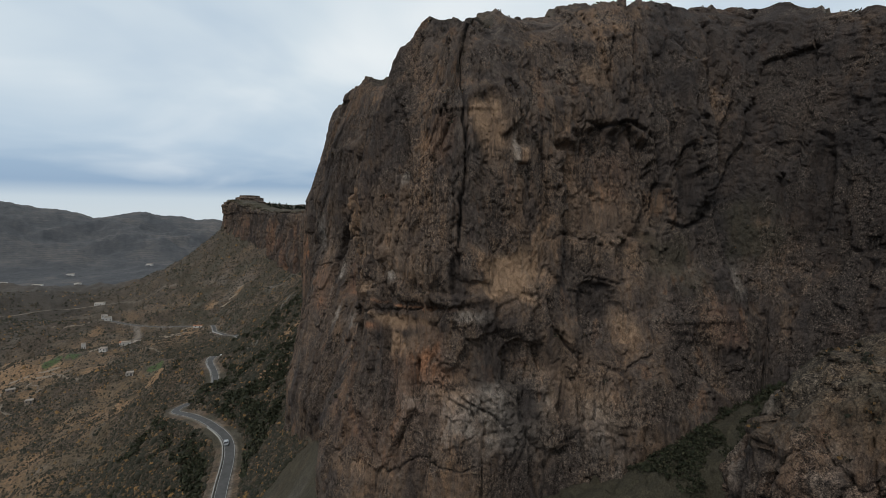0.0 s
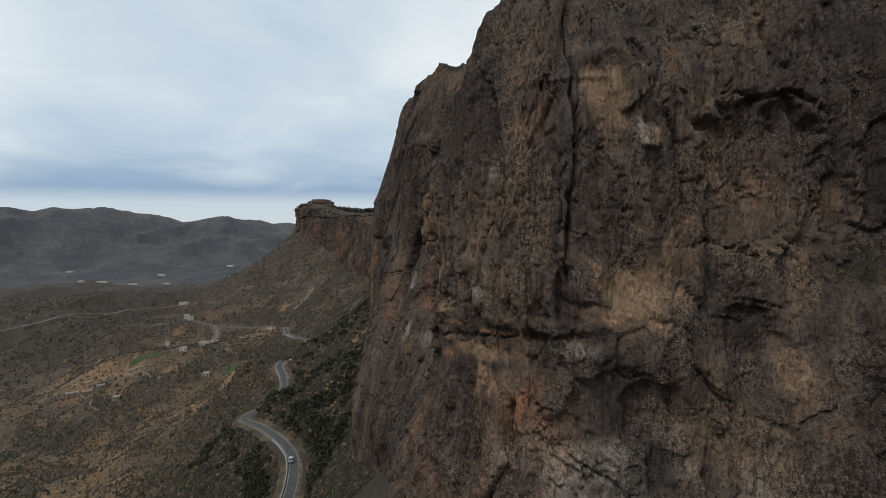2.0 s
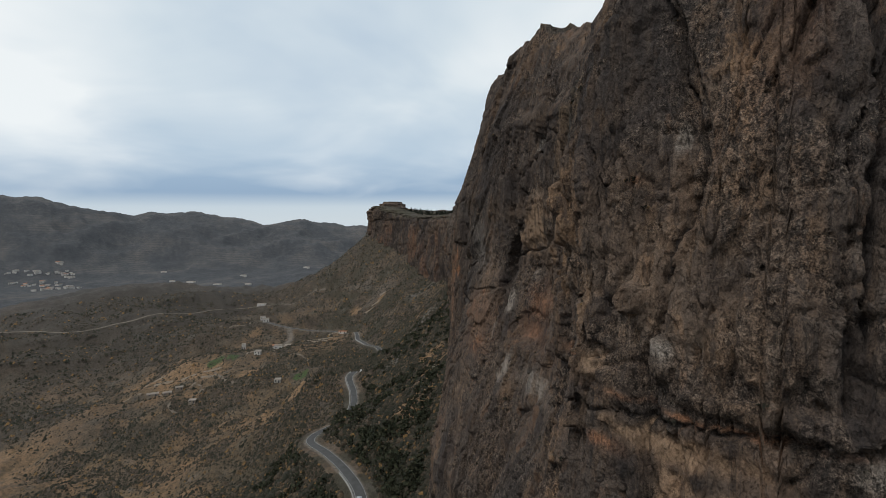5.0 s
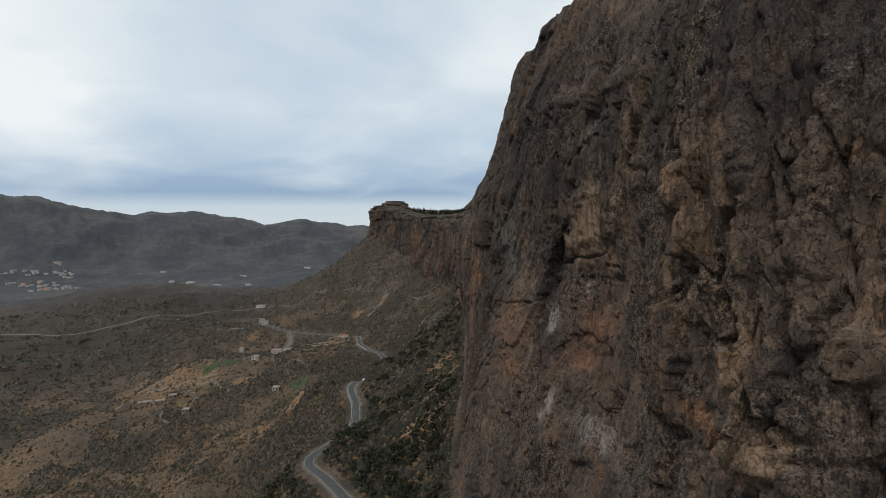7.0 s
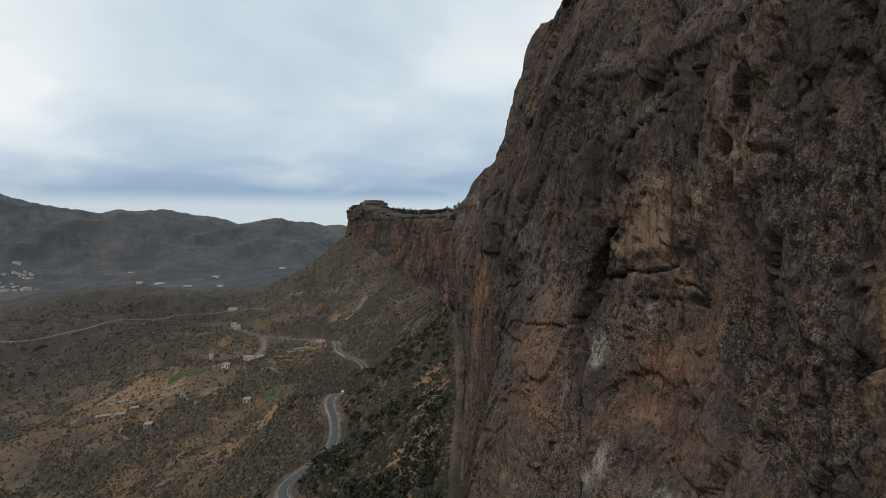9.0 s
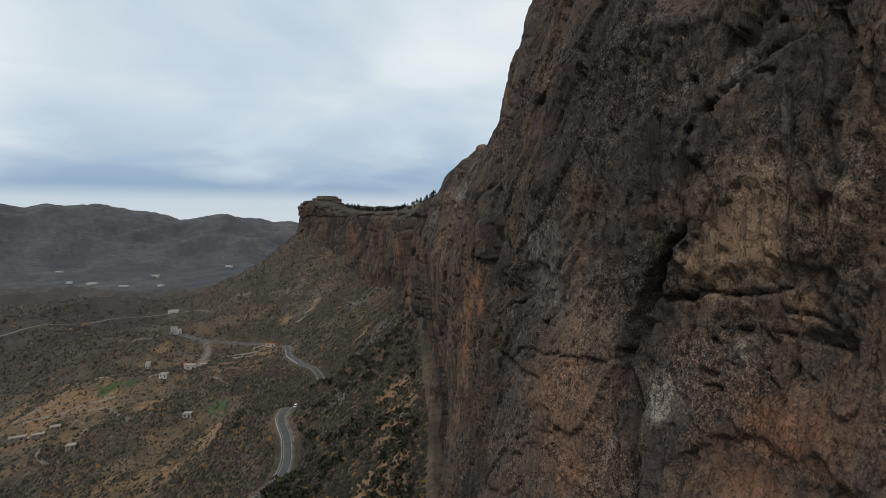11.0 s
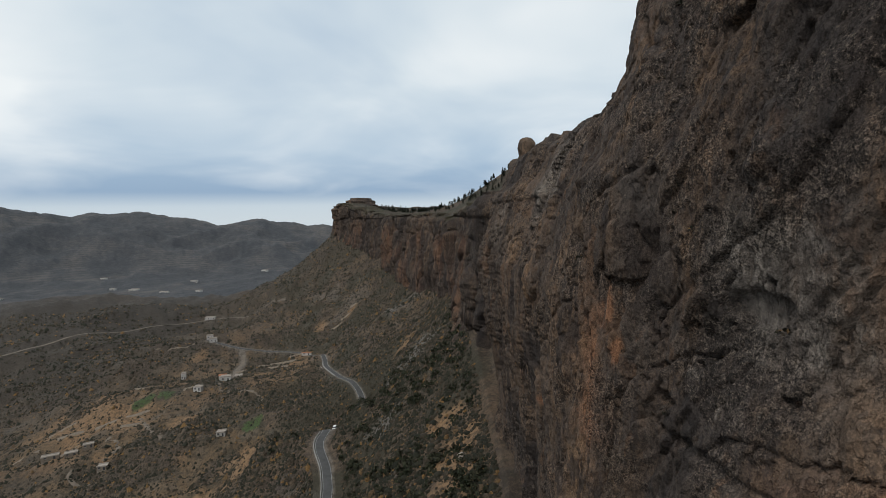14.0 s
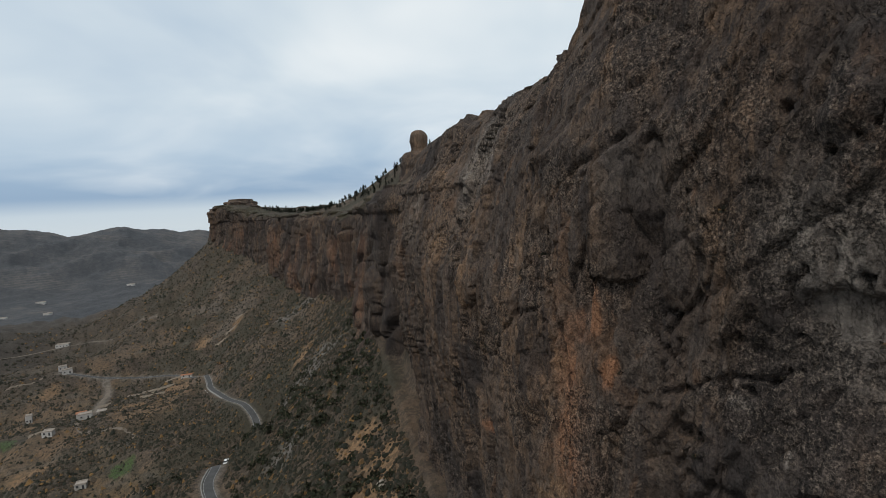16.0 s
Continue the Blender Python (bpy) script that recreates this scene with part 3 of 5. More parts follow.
FORM_BOSS = [
    (31.0, 100.5, 3.6, 5.0, 2.2, 0, 0.35), (24.7, 93.1, 0.5, 0.3, -1.6, 0, 0.5), (22.4, 92.1, 0.4, 0.7, -2.4, 0, 0.5), (25.0, 91.4, 1.1, 0.4, -1.6, 0, 0.5),
    (22.1, 89.6, 0.3, 0.1, -0.9, 0, 0.5), (16.6, 92.6, 1.5, 1.4, 1.6, 0, 0.25), (20.8, 86.8, 1.6, 1.0, -1.6, 0, 0.35), (56.9, 108.9, 6.1, 10.3, 1.2, 0, 0.4),
    (71.6, 100.1, 11.2, 5.4, 0.8, 0, 0.3), (67.1, 78.5, 10.1, 4.7, -1, 0, 0.3), (21.3, 85.7, 1.7, 1.8, 1, 0, 0.4),
]
FORM_OCHRE_WALL = [
    (72.0, 113.6, 0.8, 0.2, -0.9, 0, 0.5), (71.1, 113.2, 0.3, 0.4, -1.2, 0, 0.5), (71.3, 117.6, 0.6, 0.3, -1.2, 0, 0.5), (68.3, 88.2, 0.4, 0.7, -1.2, 0, 0.5),
    (74.8, 89.3, 0.9, 0.4, -1.2, 0, 0.5), (74.8, 86.5, 1.2, 0.4, -1.1, 0, 0.5), (73.9, 85.5, 1.3, 0.3, -1, 0, 0.5), (65.7, 96.4, 1.1, 0.7, -0.9, 0, 0.4),
    (65.9, 91.3, 2.5, 0.6, -1, -0.2, 0.4), (78.0, 108.9, 1.0, 3.3, 1, 0, 0.4), (104.9, 79.8, 11.4, 0.7, -0.6, 0, 0.5),
]
FORM_HOLES = [
    (104.5, 105.7, 0.3, 0.4, -1.5, 0, 0.5), (99.4, 103.7, 0.3, 0.2, -1.3, 0, 0.5), (100.3, 103.2, 0.2, 0.2, -1.2, 0, 0.5), (100.3, 95.4, 0.4, 0.3, -1.3, 0, 0.5),
    (100.3, 94.8, 0.3, 0.2, -1, 0, 0.5), (103.5, 91.6, 0.3, 0.2, -1, 0, 0.5), (101.7, 102.6, 0.5, 0.3, -1.2, 0, 0.5), (106.5, 87.3, 0.6, 0.3, -1.3, 0, 0.5),
    (105.1, 88.1, 0.5, 0.2, -1, 0, 0.5), (101.9, 88.5, 0.2, 0.1, -0.9, 0, 0.5), (113.4, 91.3, 0.7, 0.3, -1.2, 0, 0.5), (113.2, 90.7, 0.4, 0.4, -1.1, 0, 0.5),
]
FORM_HOLLOWS = [
    (110.9, 82.7, 2.2, 1.0, -1.4, 0.35, 0.5), (97.8, 86.8, 0.8, 0.5, -1, 0, 0.45), (101.2, 93.1, 3.6, 1.7, -0.6, 0.2, 0.3), (107.4, 92.4, 0.8, 2.5, 0.9, 0.5, 0.5),
    (105.1, 92.6, 0.4, 2.4, 0.9, 0.5, 0.5), (116.0, 94.8, 3.0, 6.7, -0.7, 0, 0.5), (119.9, 90.3, 1.0, 6.5, 0.8, 0, 0.4), (130.2, 86.1, 2.3, 13.0, 0.9, 0, 0.5),
    (139.7, 86.7, 2.7, 15.1, -1.1, 0, 0.5), (153.4, 87.7, 3.0, 19.9, 0.8, 0, 0.5), (100.8, 106.7, 1.7, 4.1, 0.9, 0.1, 0.5),
]
FORMS = FORM_PROW + FORM_RECESS + FORM_BOSS + FORM_OCHRE_WALL + FORM_HOLES + FORM_HOLLOWS
# clefts, overhung ledges and black streaks: half width, depth, darkness painted in as shade and streak, course as along
# and height
CLEFT_PROW = [
    (0.7, 1.8, 0.9, ((-1.0, 132.0), (-2.0, 122.7), (-2.3, 113.3), (-1.7, 105.9), (-1.0, 100.3), (-0.7, 93.5))), (0.5, 1.2, 0.9, ((-0.4, 108.7), (0.2, 102.9), (0.2, 97.9))), (0.5, 1.3, 0.9, ((15.5, 114.4), (11.4, 105.3), (12.8, 98.2), (13.6, 93.9))), (0.5, 1, 0.8, ((85.6, 93.5), (84.0, 82.4), (78.9, 70.3), (69.7, 59.3))),
    (0.35, 0.8, 0.9, ((17.6, 76.5), (18.4, 72.2), (18.4, 67.3))),
]
CLEFT_PROW_EDGES = [
    (0.6, 1.6, 0.9, ((-16.5, 85.3), (-17.1, 80.0), (-21.1, 75.2), (-22.1, 73.8))), (0.4, 1, 0.6, ((23.9, 81.0), (8.0, 82.8), (-1.7, 83.7))), (0.35, 0.9, 0.7, ((1.1, 70.1), (-2.6, 66.6), (-6.4, 64.4), (-10.6, 59.5))), (0.4, 1, 0.8, ((-11.2, 78.9), (-9.3, 77.7), (-7.4, 78.8))),
    (0.35, 0.8, 0.6, ((13.3, 50.2), (6.2, 55.5), (-0.1, 55.1), (-6.4, 55.9))),
]
CLEFT_RECESS = [
    (0.7, 1.6, 0.8, ((-26.8, 118.7), (-33.9, 118.5), (-39.7, 119.2), (-42.8, 117.2), (-45.6, 114.9))), (0.4, 1, 0.8, ((-37.6, 142.1), (-35.2, 128.1))), (0.5, 1.2, 0.9, ((-43.2, 141.7), (-40.4, 131.2))), (0.6, 1.6, 0.9, ((-44.6, 114.9), (-44.2, 105.9), (-44.6, 98.8))),
    (0.45, 1.1, 0.8, ((-47.7, 121.3), (-48.1, 112.9), (-48.8, 104.5))), (0.6, 1.5, 0.9, ((-59.8, 127.0), (-57.3, 116.7), (-55.5, 106.8))), (0.6, 1.4, 0.8, ((-45.6, 98.6), (-48.8, 97.4), (-54.1, 99.4), (-53.7, 103.9))),
]
CLEFT_RECESS_LOW = [
    (0.4, 0.9, 0.6, ((-18.4, 95.2), (-25.1, 96.1), (-31.5, 93.8))), (0.4, 1, 0.6, ((-26.4, 88.2), (-31.2, 87.5), (-33.9, 86.6))), (0.4, 1, 0.7, ((-21.4, 86.2), (-28.4, 84.6), (-29.5, 80.7))), (0.4, 1, 0.7, ((-26.8, 72.4), (-31.2, 71.5), (-37.6, 74.4))),
    (0.35, 0.9, 0.6, ((-62.0, 135.6), (-62.3, 121.9))), (0.4, 1, 0.7, ((-65.4, 136.5), (-65.8, 125.7))),
]
CLEFT_BOSS = [
    (0.8, 2, 0.9, ((25.5, 111.7), (25.2, 108.1), (24.4, 104.8), (23.4, 101.0), (24.4, 98.1))), (0.6, 1.5, 0.8, ((24.4, 97.9), (26.5, 95.8), (31.7, 96.3), (30.4, 98.6))), (0.6, 1.4, 0.9, ((50.4, 121.6), (42.9, 113.3), (41.3, 108.4), (31.5, 104.1), (30.4, 101.4))), (0.4, 1, 0.7, ((83.5, 92.3), (75.2, 93.6), (68.8, 95.6))),
]
CLEFT_BOSS_LOW = [
    (0.8, 1.8, 0.95, ((85.1, 86.6), (81.7, 81.3), (80.3, 74.9), (75.7, 66.0), (72.5, 57.1))), (0.35, 1, 0.7, ((20.3, 110.0), (20.3, 104.8), (20.5, 100.2))), (0.4, 1, 0.7, ((19.8, 106.4), (17.9, 102.1), (17.9, 99.0))), (0.4, 1, 0.6, ((20.8, 96.2), (20.5, 92.7), (19.2, 89.5))),
    (0.5, 1.1, 0.8, ((31.7, 97.7), (38.0, 90.8), (36.4, 83.8), (34.1, 77.7))), (0.4, 1, 0.6, ((28.6, 82.0), (22.4, 85.9), (20.3, 86.0))),
]
CLEFT_OCHRE_WALL = [
    (0.35, 1.2, 0.8, ((82.1, 91.9), (80.3, 92.4), (77.3, 93.8), (73.9, 93.8))), (0.35, 0.35, 0.95, ((69.0, 117.6), (69.5, 112.1), (68.6, 107.3), (66.6, 102.4), (66.4, 100.4))), (0.3, 0.3, 0.9, ((67.4, 110.1), (66.6, 106.9), (65.4, 102.8))), (0.3, 0.3, 0.9, ((69.5, 106.9), (68.6, 104.0))),
    (0.25, 0.3, 0.8, ((65.4, 104.9), (64.2, 102.0))),
]
CLEFT_SPINE = [
    (0.7, 1.7, 0.7, ((73.4, 115.1), (78.2, 111.2), (79.2, 105.7), (79.2, 100.6), (82.6, 94.3), (84.0, 89.9), (84.7, 81.8), (82.1, 72.5))), (0.35, 0.6, 0.3, ((87.2, 84.8), (91.3, 83.7), (101.7, 83.0), (105.6, 79.5))), (0.35, 1, 0.7, ((69.7, 93.1), (66.9, 92.9), (64.4, 91.7))), (0.3, 0.8, 0.6, ((70.6, 90.6), (67.4, 90.9), (62.9, 90.5))),
]
CLEFT_NORTH = [
    (0.4, 0.9, 0.5, ((114.1, 84.8), (110.4, 85.7), (107.7, 87.8), (103.5, 89.5))), (0.3, 0.8, 0.5, ((114.6, 89.0), (113.0, 87.3), (112.0, 89.0))), (0.3, 0.7, 0.5, ((125.7, 92.9), (124.9, 87.2), (123.4, 81.6), (124.4, 75.1))), (0.35, 0.8, 0.5, ((105.8, 92.5), (104.2, 94.6), (102.8, 96.2))),
    (0.35, 0.8, 0.5, ((117.3, 82.2), (120.1, 79.0), (119.2, 74.2))),
]
CLEFT_NORTH_FAR = [
    (0.4, 1, 0.7, ((135.7, 103.7), (132.5, 97.7), (132.5, 89.4), (144.4, 79.0))), (0.5, 1.2, 0.8, ((146.1, 96.6), (148.7, 88.4), (149.1, 77.8))), (0.6, 1.2, 0.7, ((201.8, 94.5), (211.1, 75.6), (219.1, 57.2))), (0.4, 0.9, 0.5, ((109.1, 96.0), (113.4, 89.3), (113.9, 84.4))),
]
CLEFTS = CLEFT_PROW + CLEFT_PROW_EDGES + CLEFT_RECESS + CLEFT_RECESS_LOW + CLEFT_BOSS + CLEFT_BOSS_LOW + CLEFT_OCHRE_WALL + CLEFT_SPINE + CLEFT_NORTH + CLEFT_NORTH_FAR
# smoother faces: along, height, half sizes, slant
CALM_CALM = [
    (-7.7, 117.7, 4.2, 8.5, 0), (-10.3, 89.4, 7.2, 5.9, 0), (-5.8, 74.0, 6.5, 5.8, 0), (-32.8, 99.2, 8.0, 4.9, 0),
    (7.1, 78.4, 8.5, 4.0, 0),
]
CALM_CALM_WEST = [
    (29.4, 98.5, 3.5, 3.1, 0), (16.6, 92.6, 1.0, 1.3, 0), (67.1, 78.5, 10.2, 3.9, 0), (21.1, 85.6, 1.3, 1.7, 0),
    (72.0, 98.6, 6.2, 5.9, 0), (66.4, 83.3, 5.6, 4.0, 0), (101.2, 93.1, 3.3, 1.7, 0), (115.3, 102.6, 4.8, 4.5, 0),
    (119.9, 90.3, 1.0, 3.2, 0),
]
CALMS = CALM_CALM + CALM_CALM_WEST
# stains, and shade painted as dark in hollows and slots: kind, along, height, half width, half height, slant, strength
STAIN_PROW = [
    ("ochre", -7.7, 117.7, 3.9, 8.0, 0, 0.75), ("dark", -12.9, 124.0, 1.7, 2.3, 0, 0.6), ("pale", -12.2, 112.2, 0.6, 5.9, 0.05, 0.5), ("ochre", -10.3, 89.4, 6.9, 5.7, 0, 0.95),
    ("dark", -0.4, 88.2, 1.1, 4.7, 0, 1), ("ochre", 13.0, 79.8, 9.4, 2.1, 0, 0.95), ("rust", 18.7, 78.2, 3.3, 1.1, 0, 0.8), ("rust", 8.0, 83.1, 13.0, 0.4, 0, 0.7),
    ("pale", -2.9, 82.2, 4.2, 1.3, 0, 0.75), ("rust", 4.7, 73.9, 1.8, 3.5, 0.5, 1), ("ochre", 10.2, 75.8, 5.8, 3.4, 0.3, 0.8), ("ochre", 0.5, 67.7, 4.1, 1.5, -0.45, 0.9),
]
STAIN_SHADE_PROW_LOW = [
    # second entry paints the shade inside the slot
    ("dark", -5.8, 74.0, 6.3, 6.0, 0, 0.3), ("dark", -11.9, 65.9, 2.1, 3.5, 0, 0.8), ("ochre", -20.1, 77.4, 3.1, 5.0, 0, 0.4), ("pale", 13.0, 88.6, 1.7, 1.4, 0, 0.7),
    ("pale", 14.4, 107.6, 0.5, 1.5, 0, 0.7), ("ochre", 20.0, 97.9, 3.0, 6.6, 0, 0.3), ("ochre", 5.3, 100.3, 2.5, 6.0, 0, 0.4), ("rust", 20.3, 58.2, 17.1, 6.5, 0, 0.22),
    ("ochre", 18.7, 50.4, 7.8, 2.7, 0, 0.4), ("pale", -13.5, 61.9, 2.3, 4.3, -0.3, 0.45), ("ochre", -13.9, 111.2, 2.3, 1.8, 0, 0.6), ("rust", 4.7, 112.3, 4.4, 6.0, 0, 0.25),
]
STAIN_SHADE_RECESS = [
    ("ochre", -33.9, 77.7, 2.7, 5.1, 0, 0.55), ("pale", -23.4, 60.6, 5.5, 7.5, 0, 0.4), ("dark", -43.5, 82.3, 2.4, 7.0, 0, 0.6), ("moss", -44.2, 90.8, 5.6, 6.3, 0, 0.5),
    ("ochre", -32.8, 99.8, 8.1, 4.4, 0, 0.35), ("rust", -33.5, 109.1, 7.8, 7.8, 0, 0.25), ("ochre", -57.3, 125.8, 3.4, 15.1, 0, 0.35), ("ochre", -31.2, 128.8, 3.4, 3.3, 0, 0.45),
    # both darks paint shade: the gully's side wall and its deep crack
    ("dark", -66.1, 116.4, 6.1, 18.4, 0, 0.45), ("dark", -71.8, 104.3, 1.1, 5.1, 0, 0.9), ("pale", -58.0, 88.0, 2.0, 3.6, 0.1, 0.55), ("rust", -51.9, 79.3, 7.5, 4.0, 0, 0.3),
    ("moss", -63.1, 95.9, 5.2, 7.6, 0, 0.45),
    # shade of the concave gully side, put into the rock colour
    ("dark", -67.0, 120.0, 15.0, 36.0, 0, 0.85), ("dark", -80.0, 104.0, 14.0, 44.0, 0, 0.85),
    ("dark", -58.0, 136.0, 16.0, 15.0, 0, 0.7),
]
STAIN_BOSS = [
    ("ochre", 57.7, 109.6, 6.2, 9.7, 0, 0.65), ("ochre", 71.1, 101.8, 12.6, 4.0, 0, 0.55), ("rust", 68.3, 78.3, 10.7, 4.2, 0, 0.5), ("pale", 79.2, 83.4, 2.4, 2.9, 0.1, 0.6),
    ("pale", 73.4, 70.2, 3.0, 5.4, 0.1, 0.6), ("pale", 59.3, 71.1, 10.1, 2.4, 0, 0.5), ("dark", 36.1, 88.5, 3.7, 5.2, 0, 0.5), ("ochre", 23.7, 92.0, 1.9, 4.2, 0, 0.6),
    ("ochre", 20.3, 104.8, 1.6, 3.1, 0, 0.35), ("rust", 29.1, 84.4, 5.1, 1.2, 0, 0.55), ("rust", 18.2, 103.8, 0.9, 0.5, 0, 0.5), ("ochre", 20.8, 85.5, 1.7, 2.1, 0, 0.55),
]
STAIN_SHADE_BOSS_LOW = [
    # first entry paints the shadow left of the grey block
    ("dark", 19.5, 91.3, 0.8, 2.1, 0, 0.55), ("dark", 29.1, 101.9, 2.9, 4.8, 0, 0.22), ("ochre", 90.2, 62.0, 3.9, 6.4, 0, 0.4), ("dark", 79.8, 123.5, 7.8, 11.8, 0, 0.25),
    ("dark", 93.0, 115.6, 13.2, 16.7, 0, 0.3), ("moss", 41.1, 115.0, 10.6, 3.3, 0, 0.3), ("rust", 87.7, 74.0, 6.8, 5.2, 0, 0.3), ("dark", 18.4, 99.1, 0.5, 2.0, 0, 0.5),
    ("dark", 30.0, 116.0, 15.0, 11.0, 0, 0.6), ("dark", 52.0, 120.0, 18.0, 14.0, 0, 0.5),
]
STAIN_OCHRE_WALL = [
    ("ochre", 72.0, 98.6, 7.2, 6.9, 0, 0.9), ("rust", 67.1, 83.0, 7.5, 5.0, 0, 0.55), ("pale", 78.5, 82.0, 2.9, 2.2, 0, 0.85), ("pale", 83.8, 77.4, 0.4, 3.6, 0.1, 0.7),
    ("pale", 72.3, 89.0, 1.4, 1.3, 0, 0.5), ("pale", 75.0, 114.2, 1.0, 3.1, 0.6, 0.6), ("dark", 83.1, 80.6, 1.0, 2.4, 0, 0.9), ("dark", 84.4, 87.9, 1.2, 3.8, 0, 0.8),
    ("dark", 74.8, 80.0, 2.0, 2.6, 0, 0.3), ("rust", 90.7, 79.9, 7.4, 4.0, 0, 0.4), ("dark", 95.0, 110.6, 13.1, 12.8, 0, 0.25), ("dark", 68.1, 88.4, 3.0, 1.9, 0, 0.3),
]
STAIN_NORTH = [
    ("rust", 120.1, 91.6, 0.9, 2.8, 0, 0.95), ("rust", 118.7, 85.2, 0.7, 1.9, 0.2, 0.75), ("rust", 123.7, 74.5, 2.8, 2.9, 0, 0.45), ("ochre", 132.5, 86.6, 1.7, 1.5, 0, 0.8),
    ("rust", 146.5, 69.8, 2.3, 1.2, 0, 0.6), ("ochre", 128.3, 100.0, 1.7, 1.6, 0, 0.45), ("dark", 153.0, 74.4, 3.8, 6.8, 0, 0.75), ("dark", 155.9, 87.4, 3.6, 6.5, 0, 0.5),
    ("pale", 156.3, 107.5, 6.5, 7.0, 0.1, 0.5), ("pale", 186.1, 101.1, 2.8, 7.6, 0.1, 0.4),
]
STAIN_NORTH_LOW = [
    ("pale", 101.2, 93.1, 3.6, 1.8, 0, 0.32), ("ochre", 97.6, 86.9, 0.5, 0.3, 0, 0.7), ("dark", 114.8, 107.8, 3.6, 4.5, 0, 0.25), ("dark", 103.8, 107.8, 3.2, 5.3, 0, 0.25),
    ("dark", 131.3, 108.5, 8.4, 5.3, 0, 0.5), ("pale", 116.4, 103.0, 4.2, 3.0, 0, 0.2), ("dark", 101.2, 86.7, 5.2, 2.2, 0, 0.18), ("pale", 107.0, 86.4, 1.6, 0.4, -0.3, 0.5),
    ("dark", 111.1, 80.7, 4.4, 1.9, 0, 0.22), ("pale", 103.5, 84.0, 0.1, 0.7, 0, 0.6), ("pale", 99.4, 85.2, 0.1, 0.6, 0, 0.6),
]
STAIN_PATINA_SHADE = [
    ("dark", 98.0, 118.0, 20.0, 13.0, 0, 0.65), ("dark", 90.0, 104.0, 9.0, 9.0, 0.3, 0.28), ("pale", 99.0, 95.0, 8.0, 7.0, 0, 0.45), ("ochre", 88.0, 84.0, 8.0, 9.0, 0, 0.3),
    # first two paint the black shadow of the hollow foot
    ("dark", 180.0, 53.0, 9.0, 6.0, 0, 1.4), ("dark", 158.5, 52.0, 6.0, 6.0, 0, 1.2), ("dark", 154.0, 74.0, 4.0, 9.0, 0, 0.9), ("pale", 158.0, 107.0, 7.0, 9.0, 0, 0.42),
    ("pale", -4.0, 64.0, 14.0, 7.0, 0, 0.48), ("ochre", -22.0, 68.0, 8.0, 8.0, 0, 0.5), ("rust", 6.0, 70.0, 9.0, 12.0, 0, 0.4), ("ochre", 12.0, 92.0, 8.0, 12.0, 0, 0.3),
    ("rust", 124.0, 82.0, 4.0, 12.0, 0, 0.5), ("ochre", -33.0, 100.0, 11.0, 13.0, 0, 0.38),
]
STAINS_AND_SHADE = STAIN_PROW + STAIN_SHADE_PROW_LOW + STAIN_SHADE_RECESS + STAIN_BOSS + STAIN_SHADE_BOSS_LOW + STAIN_OCHRE_WALL + STAIN_NORTH + STAIN_NORTH_LOW + STAIN_PATINA_SHADE
TUFTS = []


def blotch(a, c, ws, wz, slant, wob, soft):
    a = a + slant * c
    r = (np.abs(a / ws) ** 3 + np.abs(c / wz) ** 3) ** (1 / 3) + wob
    return 1 - smooth(1 - soft, 1.0, r)


def cleft(a, c, course, wide):
    """Nearness, from 0 to 1, to a course of straight pieces on the face; it narrows to both ends."""
    best = np.zeros(len(a))
    last = len(course) - 1
    for k, (p, r) in enumerate(zip(course[:-1], course[1:])):
        m = np.nonzero((a > min(p[0], r[0]) - 3 * wide) & (a < max(p[0], r[0]) + 3 * wide) & (c > min(p[1], r[1]) - 3 * wide) & (c < max(p[1], r[1]) + 3 * wide))[0]
        ex, ez = r[0] - p[0], r[1] - p[1]
        t = np.clip(((a[m] - p[0]) * ex + (c[m] - p[1]) * ez) / (ex * ex + ez * ez + 1e-6), 0, 1)
        d = np.hypot(a[m] - p[0] - t * ex, c[m] - p[1] - t * ez)
        run = (k + t) / last
        w = wide * (0.35 + 0.65 * np.minimum(1, 5 * np.minimum(run, 1 - run)))
        best[m] = np.maximum(best[m], 1 - smooth(0.35, 1.0, d / w))
    return best


